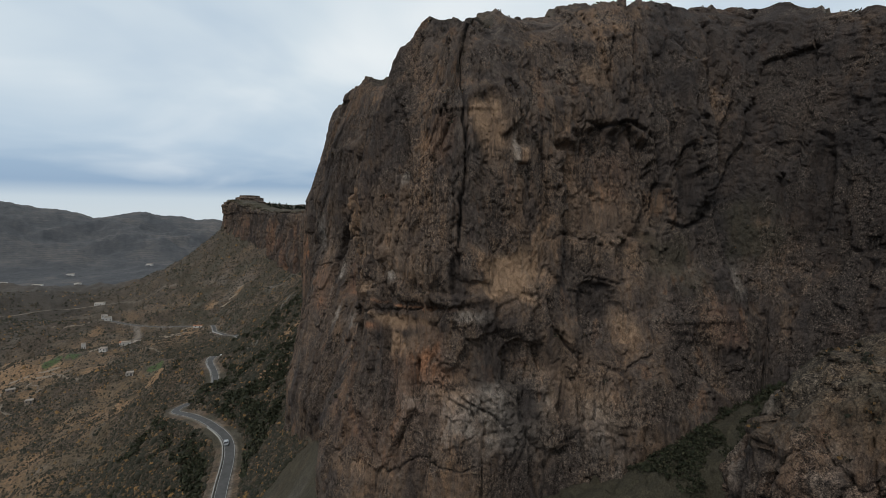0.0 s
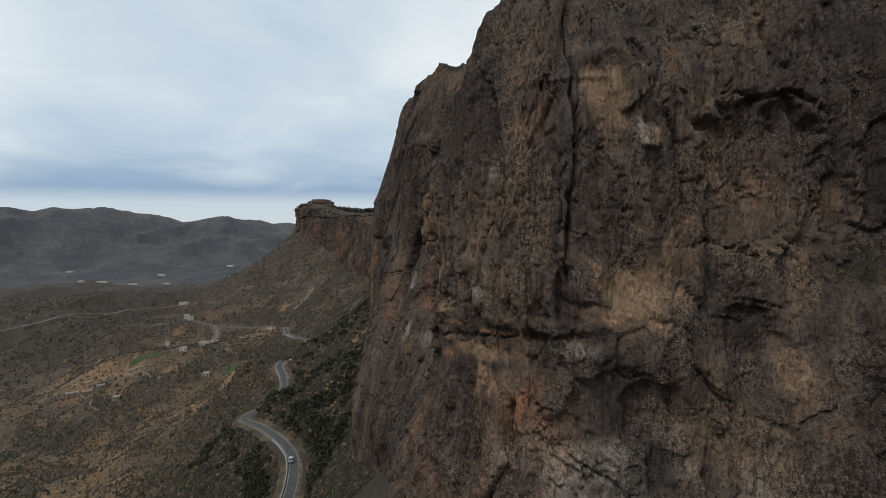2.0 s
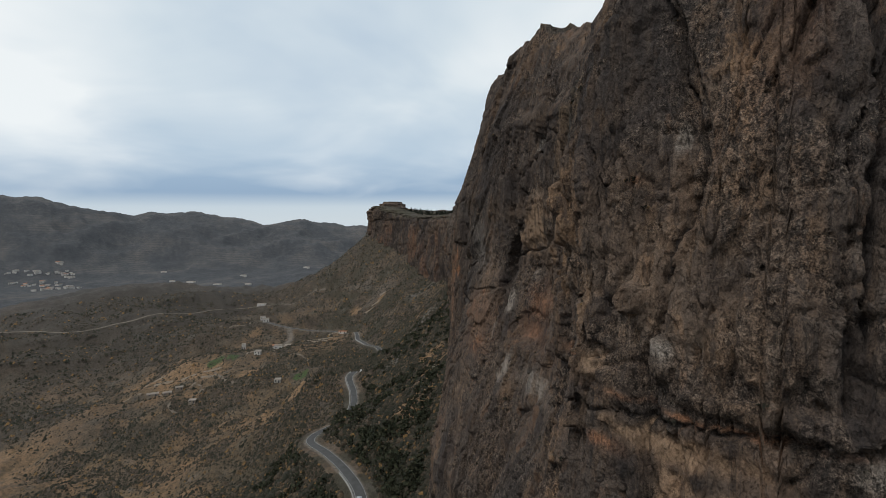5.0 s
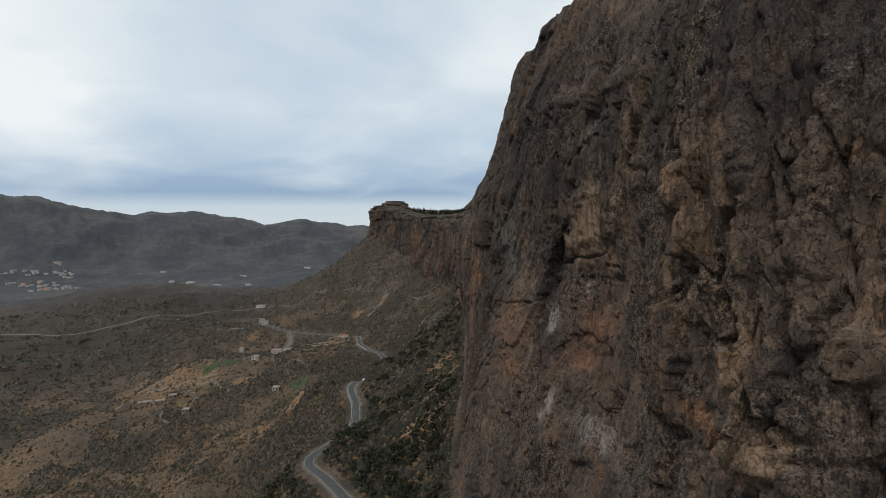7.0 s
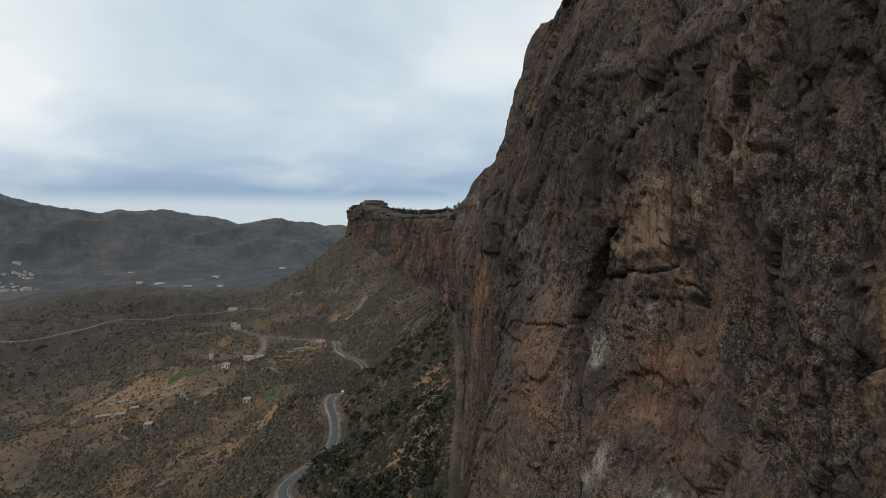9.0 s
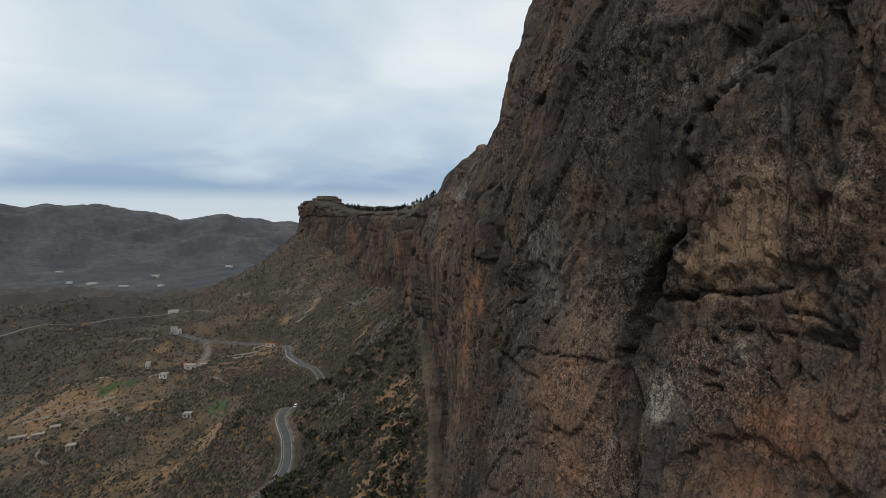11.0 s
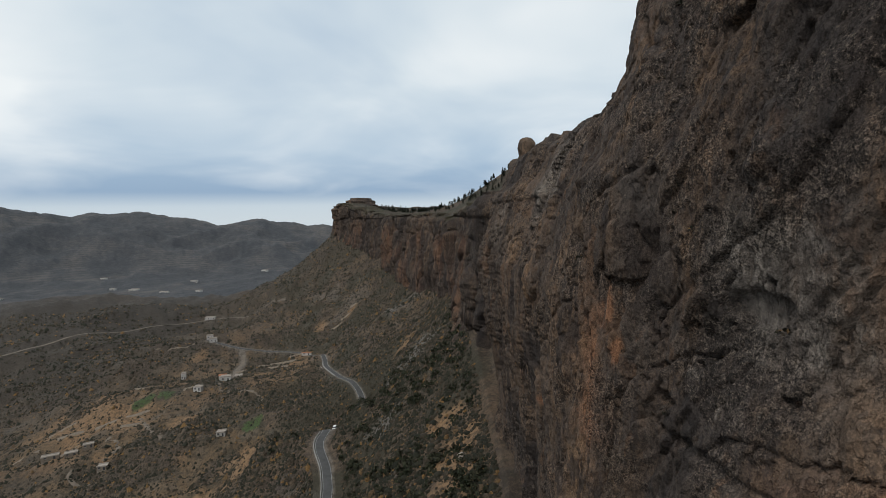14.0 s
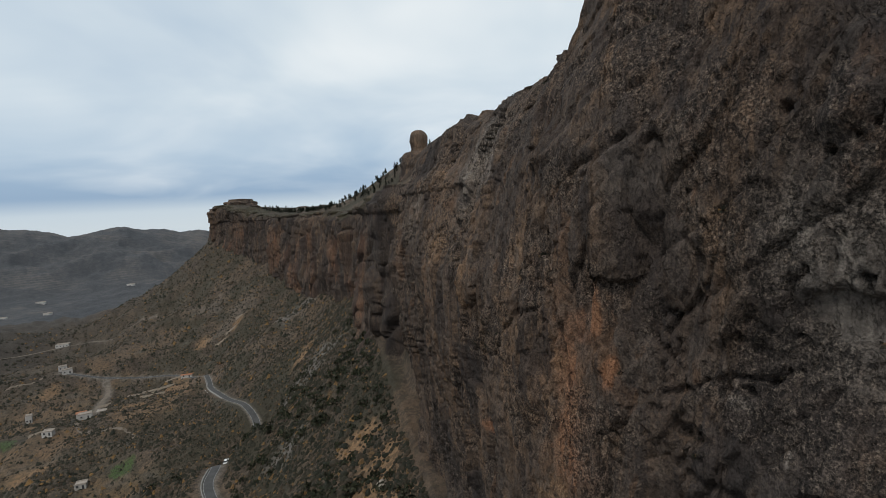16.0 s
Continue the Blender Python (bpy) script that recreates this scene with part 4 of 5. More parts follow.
def make_cliff():
    line, s = spline(FACE, 0.1)
    prow = s[np.argmin(np.hypot(line[:, 0] - 2, line[:, 1] - 89.5))]
    u = s - prow
    step = np.interp(u, [-150, -118, -90, -60, -5, 20, 62, 70, 120, 140, 160, 230, 260], [1.8, 1.2, 0.5, 0.36, 0.32, 0.26, 0.26, 0.23, 0.23, 0.32, 0.45, 0.6, 1.2])
    count = np.cumsum(0.1 / step)
    pick = np.interp(np.arange(0, count[-1]), count, s)
    tang = np.gradient(line[:, :2], axis=0)
    k = np.hanning(241)
    tang = np.stack([np.convolve(np.pad(tang[:, j], 120, "edge"), k / k.sum(), "valid") for j in (0, 1)], 1)
    tang /= np.linalg.norm(tang, axis=1)[:, None]
    line = np.column_stack([np.interp(pick, s, line[:, j]) for j in range(2)])
    tang = np.column_stack([np.interp(pick, s, tang[:, j]) for j in range(2)])
    tang /= np.linalg.norm(tang, axis=1)[:, None]
    s = pick - prow
    out = np.stack([-tang[:, 1], tang[:, 0]], 1)
    rows = 380
    v = np.interp(np.linspace(0, 1, rows), [0, 0.12, 0.72, 1], [0, 0.2, 0.72, 1])
    along = np.stack([s, 0 * s, 0 * s], 1)
    jag = 0.9 * fbm(along / 5, 5, 81, 0.6) + 1.5 * facets(along / 2.7 + 3.3, 85)[0]
    top = np.interp(s, [t[0] for t in TOPS + TOPS_NORTH], [t[1] for t in TOPS + TOPS_NORTH]) + jag * np.interp(s, [-60, -20, 0, 60, 110, 128, 145], [0.7, 0.6, 1.0, 1.0, 0.8, 0.3, 0.3])
    _, fv, _ = line_frame(FOOT_LINE, line[:, 0], line[:, 1], 2)
    foot = fv[:, 0] - 14
    z = foot[None, :] + v[:, None] * (top - foot)[None, :]
    S = np.broadcast_to(s[None, :], z.shape)
    table = np.array(OUT_SOUTH + OUT_NORTH + OUT_FAR, float)
    stand = np.stack([np.interp(s, table[:, 0], table[:, 1 + j]) for j in range(len(LEVELS))], 1)
    off = np.zeros_like(z)
    for j in range(len(s)):
        off[:, j] = np.interp(z[:, j], LEVELS, stand[j])
    # where it lies back it does so in steps
    tread = 9.0
    slope = np.abs(np.gradient(off, axis=0) / (np.gradient(z, axis=0) + 1e-6))
    phase = (z + 3.0 * vnoise(np.stack([S.ravel() / 14, z.ravel() / 60, 0 * z.ravel()], 1), 161).reshape(z.shape)) / tread
    stair = tread * (np.floor(phase) + smooth(0.66, 1.0, phase - np.floor(phase))) - tread * phase
    off -= 0.22 * stair * slope * smooth(0.25, 0.5, slope)
    off -= 1.5 * smooth(-5, 0, z - top[None, :]) ** 2
    p0 = np.stack([line[None, :, 0] + off * out[None, :, 0], line[None, :, 1] + off * out[None, :, 1], z], -1).reshape(-1, 3)
    zz, ss = z.ravel(), S.ravel()
    n0 = np.stack([np.broadcast_to(line[None, :, 0], z.shape), np.broadcast_to(line[None, :, 1], z.shape), z], -1).reshape(-1, 3)
    warp = np.stack([fbm(n0 / 11, 3, 91), fbm(n0 / 11, 3, 95), fbm(n0 / 11, 3, 99)], 1)
    q = n0 + 0.9 * warp
    # on the north face the rock's grain runs aslant
    skew = 0.55 * np.interp(ss, [82, 94, 116, 128], [0, 1, 1, 0]) * (zz - 95)
    tg = np.broadcast_to(tang[None], (*z.shape, 2)).reshape(-1, 2)
    q[:, :2] += tg * skew[:, None]
    wob = 0.13 * warp[:, 0] + 0.15 * fbm(n0 / 3.0, 4, 103)
    calm = np.zeros(len(q))
    for fs, fz, ws, wz, slant in CALMS:
        calm = np.maximum(calm, blotch(ss - fs, zz - fz, ws, wz, slant, wob, 0.7))
    live = (1 - 0.72 * calm) * np.interp(ss, [82, 94, 150, 165], [1.0, 0.75, 0.75, 0.95])
    tall = q * np.array([1, 1, 0.07])
    d = 0.5 * fbm(tall / 12, 2, 101, 0.5, True) + 0.8 * fbm(q / 24, 2, 105)
    f0, e0 = facets(q * np.array([1, 1, 0.30]) / 7.0, 107)
    f1, e1 = facets(q * np.array([1, 1, 0.15]) / 2.9, 111)
    f2, e2 = facets(q * np.array([1, 1, 0.5]) / 1.9, 121)
    f3, e3 = facets(q * np.array([1, 1, 0.8]) / 0.7, 127)
    joint = smooth(0.0, 0.35, fbm(q / 13, 2, 117))
    ribs = np.interp(ss, [-70, -10, 4, 20, 60, 75, 86, 128, 145], [0.8, 0.7, 1.1, 1.1, 0.9, 0.7, 0.5, 0.6, 1.1])
    d = d * (0.5 + 0.5 * live) + live * (1.0 * f0 + ribs * 0.62 * f1 + 0.27 * f2 - 0.5 * (1 - smooth(0, 0.05, e0)) - 0.7 * ribs * joint * (1 - smooth(0, 0.08, e1)) - 0.12 * (1 - smooth(0, 0.10, e2)))
    d += (0.35 + 0.65 * live) * (0.13 * f3 + 0.08 * fbm(q / 0.8, 2, 131, 0.6) - 0.05 * (1 - smooth(0, 0.2, e3)))
    # pits where the rock weathers out
    pit, _ = facets(q * np.array([1, 1, 1.5]) / 1.5, 137)
    d -= 0.5 * smooth(0.74, 0.92, pit) * smooth(0.25, 0.6, fbm(q / 9, 2, 139))
    for fs, fz, ws, wz, h, slant, soft in FORMS:
        d += h * blotch(ss - fs, zz - fz, ws, wz, slant, wob, soft)
    shade_streak = np.zeros(len(q))
    for wide, deep, darken, course in CLEFTS:
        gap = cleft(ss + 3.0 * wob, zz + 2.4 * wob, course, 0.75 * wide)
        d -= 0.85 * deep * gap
        shade_streak = np.maximum(shade_streak, darken * gap)
    o = np.broadcast_to(out[None, :, :], (*z.shape, 2)).reshape(-1, 2)
    co = p0.copy()
    co[:, :2] += o * d[:, None]
    co[:, 2] += 0.3 * d * vnoise(q / 3, 141)
    # the top of the rock, running back
    co = co.reshape(rows, len(s), 3)
    back = np.linspace(0, 1, 26)[1:]
    cap = np.repeat(co[-1:], len(back), 0)
    deep = np.interp(s, [-90, -40, 22, 34, 110, 130], [12, 13, 13, 30, 30, 16])
    cap[:, :, :2] -= out[None] * (back[:, None] * deep[None])[:, :, None]
    cp = cap.reshape(-1, 3)
    front = np.interp(s, [-70, 18, 60, 118, 130], [1, 1, 1, 1, 0])
    cap[:, :, 2] += (1.0 * fbm(cp / 6, 3, 151) + 1.0 * facets(cp / 7, 155)[0]).reshape(cap.shape[:2]) * np.minimum(1, back[:, None] * 3) + (front[None] * smooth(0.1, 0.6, back)[:, None]) - 30 * smooth(0.6, 1, back)[:, None]
    n = len(cp)
    masks = {key: np.zeros(rows * len(s)) for key in ("ochre", "rust", "pale", "dark", "moss")}
    for key, fs, fz, ws, wz, slant, strength in STAINS_AND_SHADE:
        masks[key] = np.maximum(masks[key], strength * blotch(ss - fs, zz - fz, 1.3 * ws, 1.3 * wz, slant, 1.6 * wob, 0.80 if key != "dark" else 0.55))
    # shade painted into clefts and under ledges, with the black streaks among them
    masks["dark"] = np.maximum(masks["dark"], 0.9 * shade_streak)
    masks["calm"] = calm
    # plants hold where the rock lies back
    rise = np.gradient(co[:, :, 2], axis=0) / (np.hypot(np.gradient(co[:, :, 0], axis=0), np.gradient(co[:, :, 1], axis=0)) + 1e-6)
    seat = (1 - smooth(0.5, 1.4, np.abs(rise))).ravel()
    rnd = np.random.RandomState(5)
    weight = np.clip(masks["moss"], 0, 1) * 0.012 + seat * 0.010
    chosen = np.nonzero((rnd.rand(len(weight)) < weight) & (ss > -120) & (ss < 210))[0]
    TUFTS.append(co.reshape(-1, 3)[chosen])
    TUFTS.append(cp[rnd.rand(n) < 0.02])
    masks = {key: np.r_[m, np.full(n, 0.35 if key == "moss" else 0.0)] for key, m in masks.items()}
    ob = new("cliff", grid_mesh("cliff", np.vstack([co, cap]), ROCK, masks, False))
    tagged(ob, "tall weathered brown volcanic cliff with cracks and hollows", "cliff", kind="structure")


# ---- the far escarpment and its flat-topped nose ----
SCARP = [(-40, 312, 112), (-72, 330, 110), (-88, 360, 108), (-96, 410, 106), (-108, 450, 105), (-126, 505, 104), (-150, 560, 104), (-172, 598, 105), (-198, 640, 105), (-228, 690, 106), (-262, 740, 109),
         (-298, 782, 115), (-332, 818, 123), (-358, 842, 127), (-374, 858, 128), (-381, 872, 128), (-376, 890, 126), (-356, 912, 124), (-300, 950, 120), (-200, 1000, 118)]


def make_scarp():
    line, s = spline(SCARP, 1.1)
    tang = np.gradient(line[:, :2], axis=0)
    k = np.hanning(21)
    tang = np.stack([np.convolve(np.pad(tang[:, j], 10, "edge"), k / k.sum(), "valid") for j in (0, 1)], 1)
    tang /= np.linalg.norm(tang, axis=1)[:, None]
    out = np.stack([-tang[:, 1], tang[:, 0]], 1)
    rows = 110
    _, fv, _ = line_frame(FOOT_LINE, line[:, 0], line[:, 1], 2)
    along = np.stack([s, 0 * s, 0 * s], 1)
    top = line[:, 2] + 2.0 * fbm(along / 20, 4, 201)
    foot = fv[:, 0] - 10
    z = foot[None, :] + np.linspace(0, 1, rows)[:, None] * (top - foot)[None, :]
    off = (95 - z) * 0.10 - 4 * smooth(-8, 0, z - top[None, :]) ** 2
    p0 = np.stack([line[None, :, 0] + off * out[None, :, 0], line[None, :, 1] + off * out[None, :, 1], z], -1).reshape(-1, 3)
    tall = p0 * np.array([1, 1, 0.3])
    d = 6.0 * fbm(tall / 32, 3, 211, 0.5, True) + 1.8 * facets(tall / 9, 221)[0] + 0.6 * facets(p0 / 4.5, 231)[0] - 2.6 * (1 - smooth(0, 0.12, facets(tall / 9, 221)[1])) + 0.45 * fbm(p0 / 5, 3, 241)
    # level bands
    d += 1.6 * np.sign(np.sin(p0[:, 2] / 5.5 + 0.8 * fbm(p0 / 30, 2, 251))) * smooth(95, 110, p0[:, 2])
    o = np.broadcast_to(out[None], (*z.shape, 2)).reshape(-1, 2)
    p0[:, :2] += o * d[:, None]
    co = p0.reshape(rows, len(s), 3)
    back = np.linspace(0, 1, 12)[1:]
    cap = np.repeat(co[-1:], len(back), 0)
    cap[:, :, :2] -= out[None] * (back[:, None, None] * 36)
    cap[:, :, 2] += 2.0 * back[:, None] - 8 * smooth(0.5, 1, back)[:, None]
    co = np.vstack([co, cap])
    n = co.shape[0] * co.shape[1]
    masks = {key: np.zeros(n) for key in ("ochre", "rust", "pale", "dark", "moss")}
    flatco = co.reshape(-1, 3)
    high = (flatco[:, 2] - np.repeat(top[None], co.shape[0], 0).ravel())
    veil = fbm(flatco / 14, 3, 255)
    masks["moss"] = 0.85 * smooth(-5, 1, high + 4 * veil)
    masks["rust"] = 0.45 * smooth(-0.1, 0.5, fbm(flatco * np.array([1, 1, 0.25]) / 22, 3, 257)) * (1 - smooth(-22, -8, high))
    masks["dark"] = 0.30 + 0.45 * smooth(0.0, 0.5, fbm(flatco * np.array([1, 1, 0.15]) / 9, 3, 259))
    ob = new("escarpment", grid_mesh("escarpment", co, ROCK, masks))
    tagged(ob, "long brown rock escarpment ending in a flat-topped nose", "cliff", kind="structure")


def make_knob():
    """The low table of rock on the nose of the escarpment."""
    a, v = np.linspace(0, 2 * np.pi, 97), np.linspace(0, 1, 30)
    prof = np.interp(v, [0, 0.35, 0.4, 0.7, 0.75, 0.9, 1], [1.15, 1.05, 0.92, 0.85, 0.66, 0.60, 0.02])
    hz = np.interp(v, [0, 0.9, 1], [-8, 9.5, 10])
    co = np.stack([prof[:, None] * np.cos(a) * 27, prof[:, None] * np.sin(a) * 15, np.repeat(hz[:, None], 97, 1)], -1).reshape(-1, 3)
    ring = np.stack([np.cos(np.tile(a, 30)), np.sin(np.tile(a, 30)), co[:, 2] / 12], 1)
    w = 1 + 0.10 * fbm(ring * 3, 3, 281) + 0.05 * facets(ring * 5, 285)[0]
    co[:, :2] *= w[:, None]
    masks = {key: np.zeros(len(co)) for key in ("ochre", "rust", "pale", "dark", "moss")}
    ob = new("rock_table", grid_mesh("rock_table", co.reshape(30, 97, 3), ROCK, masks, False))
    ob.matrix_basis = pose(-332, 866, 125, 0, 0, 50)
    tagged(ob, "flat brown table of rock on the end of the escarpment", "rock")


def make_pillar(name, x, y, foot, rx, h, plinth, label, k):
    """An upright block of rock, broad above and slightly waisted, on a plinth of the same rock that runs down into the ridge."""
    a = np.linspace(0, 2 * np.pi, 65)
    v = np.r_[np.linspace(-plinth, -0.6, 14), np.linspace(0, h, 42)]
    prof = np.where(v < 0, np.interp(v, [-plinth, -4, -0.6], [2.6, 1.9, 1.45]), np.interp(v / h, [0, 0.12, 0.45, 0.72, 0.88, 0.96, 1], [0.86, 0.84, 1.0, 1.02, 0.80, 0.5, 0.02]))
    co = np.stack([prof[:, None] * np.cos(a) * rx, prof[:, None] * np.sin(a) * rx * 0.85, np.repeat(v[:, None], 65, 1)], -1).reshape(-1, 3)
    n = len(v)
    seam = np.stack([np.cos(np.tile(a, n)), np.sin(np.tile(a, n)), co[:, 2] / h], 1)
    w = 1 + 0.08 * fbm(seam * 2 + k, 4, 261) + 0.06 * facets(seam * 3 + k, 271)[0]
    co[:, :2] *= w[:, None]
    masks = {key: np.zeros(len(co)) for key in ("ochre", "rust", "pale", "dark", "moss")}
    masks["ochre"] += 0.35 * (co[:, 2] > 0)
    ob = new(name, grid_mesh(name, co.reshape(n, 65, 3), ROCK, masks, False))
    ob.location = (x, y, foot)
    tagged(ob, label, "rock")


def make_boulder(x, y):
    bm = bmesh.new()
    bmesh.ops.create_icosphere(bm, subdivisions=4, radius=1.5)
    p = np.array([v.co[:] for v in bm.verts])
    w = 1 + 0.16 * fbm(p / 1.4, 3, 401) + 0.10 * facets(p / 1.1, 405)[0]
    for v, k in zip(bm.verts, w):
        v.co *= k
        v.co.z *= 0.8
    me = bpy.data.meshes.new("boulder")
    bm.to_mesh(me)
    bm.free()
    me.materials.append(plain("boulder_stone", (0.24, 0.21, 0.175), 0.95, vary=0.35, scale=1.4))
    ob = new("boulder", me)
    z, _, _ = land(np.array([float(x)]), np.array([float(y)]))
    ob.location = (x, y, z[0] + 0.5)
    tagged(ob, "pale rounded boulder lying at the cliff foot", "boulder")


def make_buttress():
    """The rough block of rock that shuts in the gully."""
    m, n = 150, 170
    a, v = np.linspace(0, 2 * np.pi, m), np.linspace(0, 1, n)
    prof = np.interp(v, [0, 0.5, 0.72, 0.86, 0.95, 1], [1.12, 1.03, 0.94, 0.76, 0.45, 0.02])
    c, w = np.cos(a), np.sin(a)
    cx, cy = np.sign(c) * np.abs(c) ** 0.7, np.sign(w) * np.abs(w) ** 0.7
    co = np.stack([prof[:, None] * cx * 16, prof[:, None] * cy * 10, np.repeat(v[:, None] * 42, m, 1)], -1).reshape(-1, 3)
    tall = co * np.array([1, 1, 0.35])
    f0, e0 = facets(tall / 5.0, 421)
    f1, e1 = facets(co * np.array([1, 1, 0.6]) / 1.6, 425)
    push = 1 + (1.6 * fbm(co / 9, 3, 429) + 1.2 * f0 - 1.5 * (1 - smooth(0, 0.08, e0)) + 0.35 * f1 - 0.3 * (1 - smooth(0, 0.15, e1)) + 0.3 * fbm(co / 0.9, 2, 431)) / 14
    co[:, :2] *= push[:, None]
    co[:, 2] += 1.2 * fbm(co / 4, 3, 433) + 0.16 * co[:, 0]
    masks = {key: np.zeros(len(co)) for key in ("ochre", "rust", "pale", "dark", "moss")}
    masks["moss"] = 0.5 * smooth(26, 38, co[:, 2])
    masks["pale"] = 0.35 * smooth(0.3, 0.6, fbm(tall / 3, 3, 435))
    masks["rust"] = 0.25 * smooth(-0.1, 0.4, fbm(tall / 7, 3, 439))
    masks["dark"] = 0.25 + 0.4 * smooth(0.0, 0.5, fbm(tall / 5, 3, 437))
    ob = new("rock_buttress", grid_mesh("rock_buttress", co.reshape(n, m, 3), ROCK, masks, False))
    ob.location = (50, 53, 46)
    tagged(ob, "rough brown rock buttress standing beside the green gully", "rock")
    pick = (np.random.RandomState(3).rand(len(co)) < 0.02) & (co[:, 2] > 28)
    TUFTS.append(co[pick] + np.array([50, 53, 46]))


# ---- roads ----
def ribbon(line, sides, lift):
    """A strip along a line at the given distances to its left."""
    t = np.gradient(line[:, :2], axis=0)
    t /= np.linalg.norm(t, axis=1)[:, None]
    nrm = np.stack([-t[:, 1], t[:, 0]], 1)
    return np.stack([np.column_stack([line[:, :2] + nrm * w, line[:, 2] + h]) for w, h in zip(sides, lift)], 1)


def part(name, bm, material, parent, label=""):
    me = bpy.data.meshes.new(name)
    bm.to_mesh(me)
    bm.free()
    me.materials.append(material)
    ob = new(name, me)
    ob.parent = parent
    return tagged(ob, label)


def sheet_part(name, me, parent, label=""):
    ob = new(name, me)
    ob.parent = parent
    return tagged(ob, label)


ASPHALT = plain("asphalt", (0.066, 0.065, 0.064), 0.85, vary=0.25, scale=0.35)
PAINT = plain("road_paint", (0.28, 0.28, 0.27), 0.7, vary=0.2, scale=0.8)
DIRT = plain("pale_dirt", (0.145, 0.118, 0.093), 0.95, vary=0.3, scale=0.25)
CONCRETE = plain("concrete", (0.33, 0.31, 0.28), 0.9, vary=0.25, scale=0.5)
PARAPET = plain("pale_parapet", (0.23, 0.225, 0.21), 0.85, vary=0.25, scale=0.6)


def wall_along(name, line, side, bottom, top, thick, material, label, category):
    """A low wall that follows the road."""
    co = ribbon(line, (side - thick / 2, side - thick / 2, side + thick / 2, side + thick / 2), (bottom, top, top, bottom))
    ob = new(name, grid_mesh(name, co, material, None, False))
    return tagged(ob, label, category)


def make_roads():
    road = new("road", grid_mesh("road", ribbon(ROAD_LINE, (-1.9, -1.0, 0, 1.0, 1.9), (0.06, 0.10, 0.12, 0.10, 0.06)), ASPHALT))
    tagged(road, "narrow winding grey asphalt mountain road", "road", kind="structure")
    for side in (-1.7, 1.7):
        sheet_part("edge_line", grid_mesh("edge_line", ribbon(ROAD_LINE, (side - 0.08, side + 0.08), (0.096, 0.096)), PAINT), road, "white painted edge line")
    upper = new("upper_road", grid_mesh("upper_road", ribbon(UPPER_LINE, (-2.0, 0, 2.0), (0.08, 0.12, 0.08)), DIRT))
    tagged(upper, "pale road across the dark hillside", "road", kind="structure")
    track = new("track", grid_mesh("track", ribbon(TRACK_LINE, (-1.8, 0, 1.8), (0.08, 0.12, 0.08)), DIRT))
    tagged(track, "pale dirt track down to the farmhouse", "road", kind="structure")
    y = ROAD_LINE[:, 1]
    walls = [("parapet", (150, 206), 2.4, -1.2, 0.5, 0.4, PARAPET), ("parapet", (286, 346), 2.4, -1.2, 0.5, 0.4, PARAPET), ("parapet", (470, 538), 2.4, -1.2, 0.7, 0.4, PARAPET)]
    for name, (a, b), side, lo, hi, th, m in walls:
        wall_along(name, ROAD_LINE[(y > a) & (y < b)], side, lo, hi, th, m, "low pale roadside parapet wall", "wall")
    wall_along("retaining_wall", ROAD_LINE[(y > 488) & (y < 536)], 4.3, -6.5, -0.2, 0.7, CONCRETE, "grey concrete retaining wall under the road bend", "wall")


def make_paths():
    for points in PATHS:
        p, _ = spline(points, 1.2)
        strip = ribbon(np.column_stack([p, 0 * p[:, 0]]), (-1.3, -0.6, 0, 0.6, 1.3), (0.02, 0.16, 0.2, 0.16, 0.02))
        z, _, _ = land(strip[:, :, 0].ravel(), strip[:, :, 1].ravel())
        strip[:, :, 2] += z.reshape(strip.shape[:2])
        tagged(new("dirt_path", grid_mesh("dirt_path", strip, DIRT)), "pale dirt path winding over the dry slope", "path", kind="structure")


# ---- plants ----
def leaf_material(name, stops, rough=0.9):
    m, t, b = surface(name, rough)
    rnd = node(t, "ShaderNodeNewGeometry").outputs["Random Per Island"]
    pos = node(t, "ShaderNodeNewGeometry").outputs["Position"]
    n = node(t, "ShaderNodeTexNoise", {"Vector": pos, "Scale": 1.8, "Detail": 6.0, "Roughness": 0.7}).outputs[0]
    col = ramp(t, rnd, stops)
    col = mix(t, ramp(t, n, [(0.35, 0.75), (0.62, 0.0)]), col, (0.012, 0.012, 0.008))
    t.links.new(col, b.inputs["Base Color"])
    bump(t, b, n, 1.0, 0.5)
    return m


SCRUB = leaf_material("scrub_leaves", [(0.0, (0.018, 0.020, 0.012)), (0.42, (0.034, 0.032, 0.020)), (0.70, (0.056, 0.044, 0.030)), (0.90, (0.095, 0.068, 0.045)), (0.98, (0.22, 0.125, 0.045))])
LEAF = leaf_material("green_leaves", [(0.0, (0.020, 0.027, 0.013)), (0.6, (0.040, 0.045, 0.022)), (1.0, (0.072, 0.066, 0.038))])
NEEDLE = leaf_material("pine_needles", [(0.0, (0.014, 0.024, 0.012)), (1.0, (0.03, 0.042, 0.02))])
BARK = plain("bark", (0.09, 0.07, 0.055), 0.95)


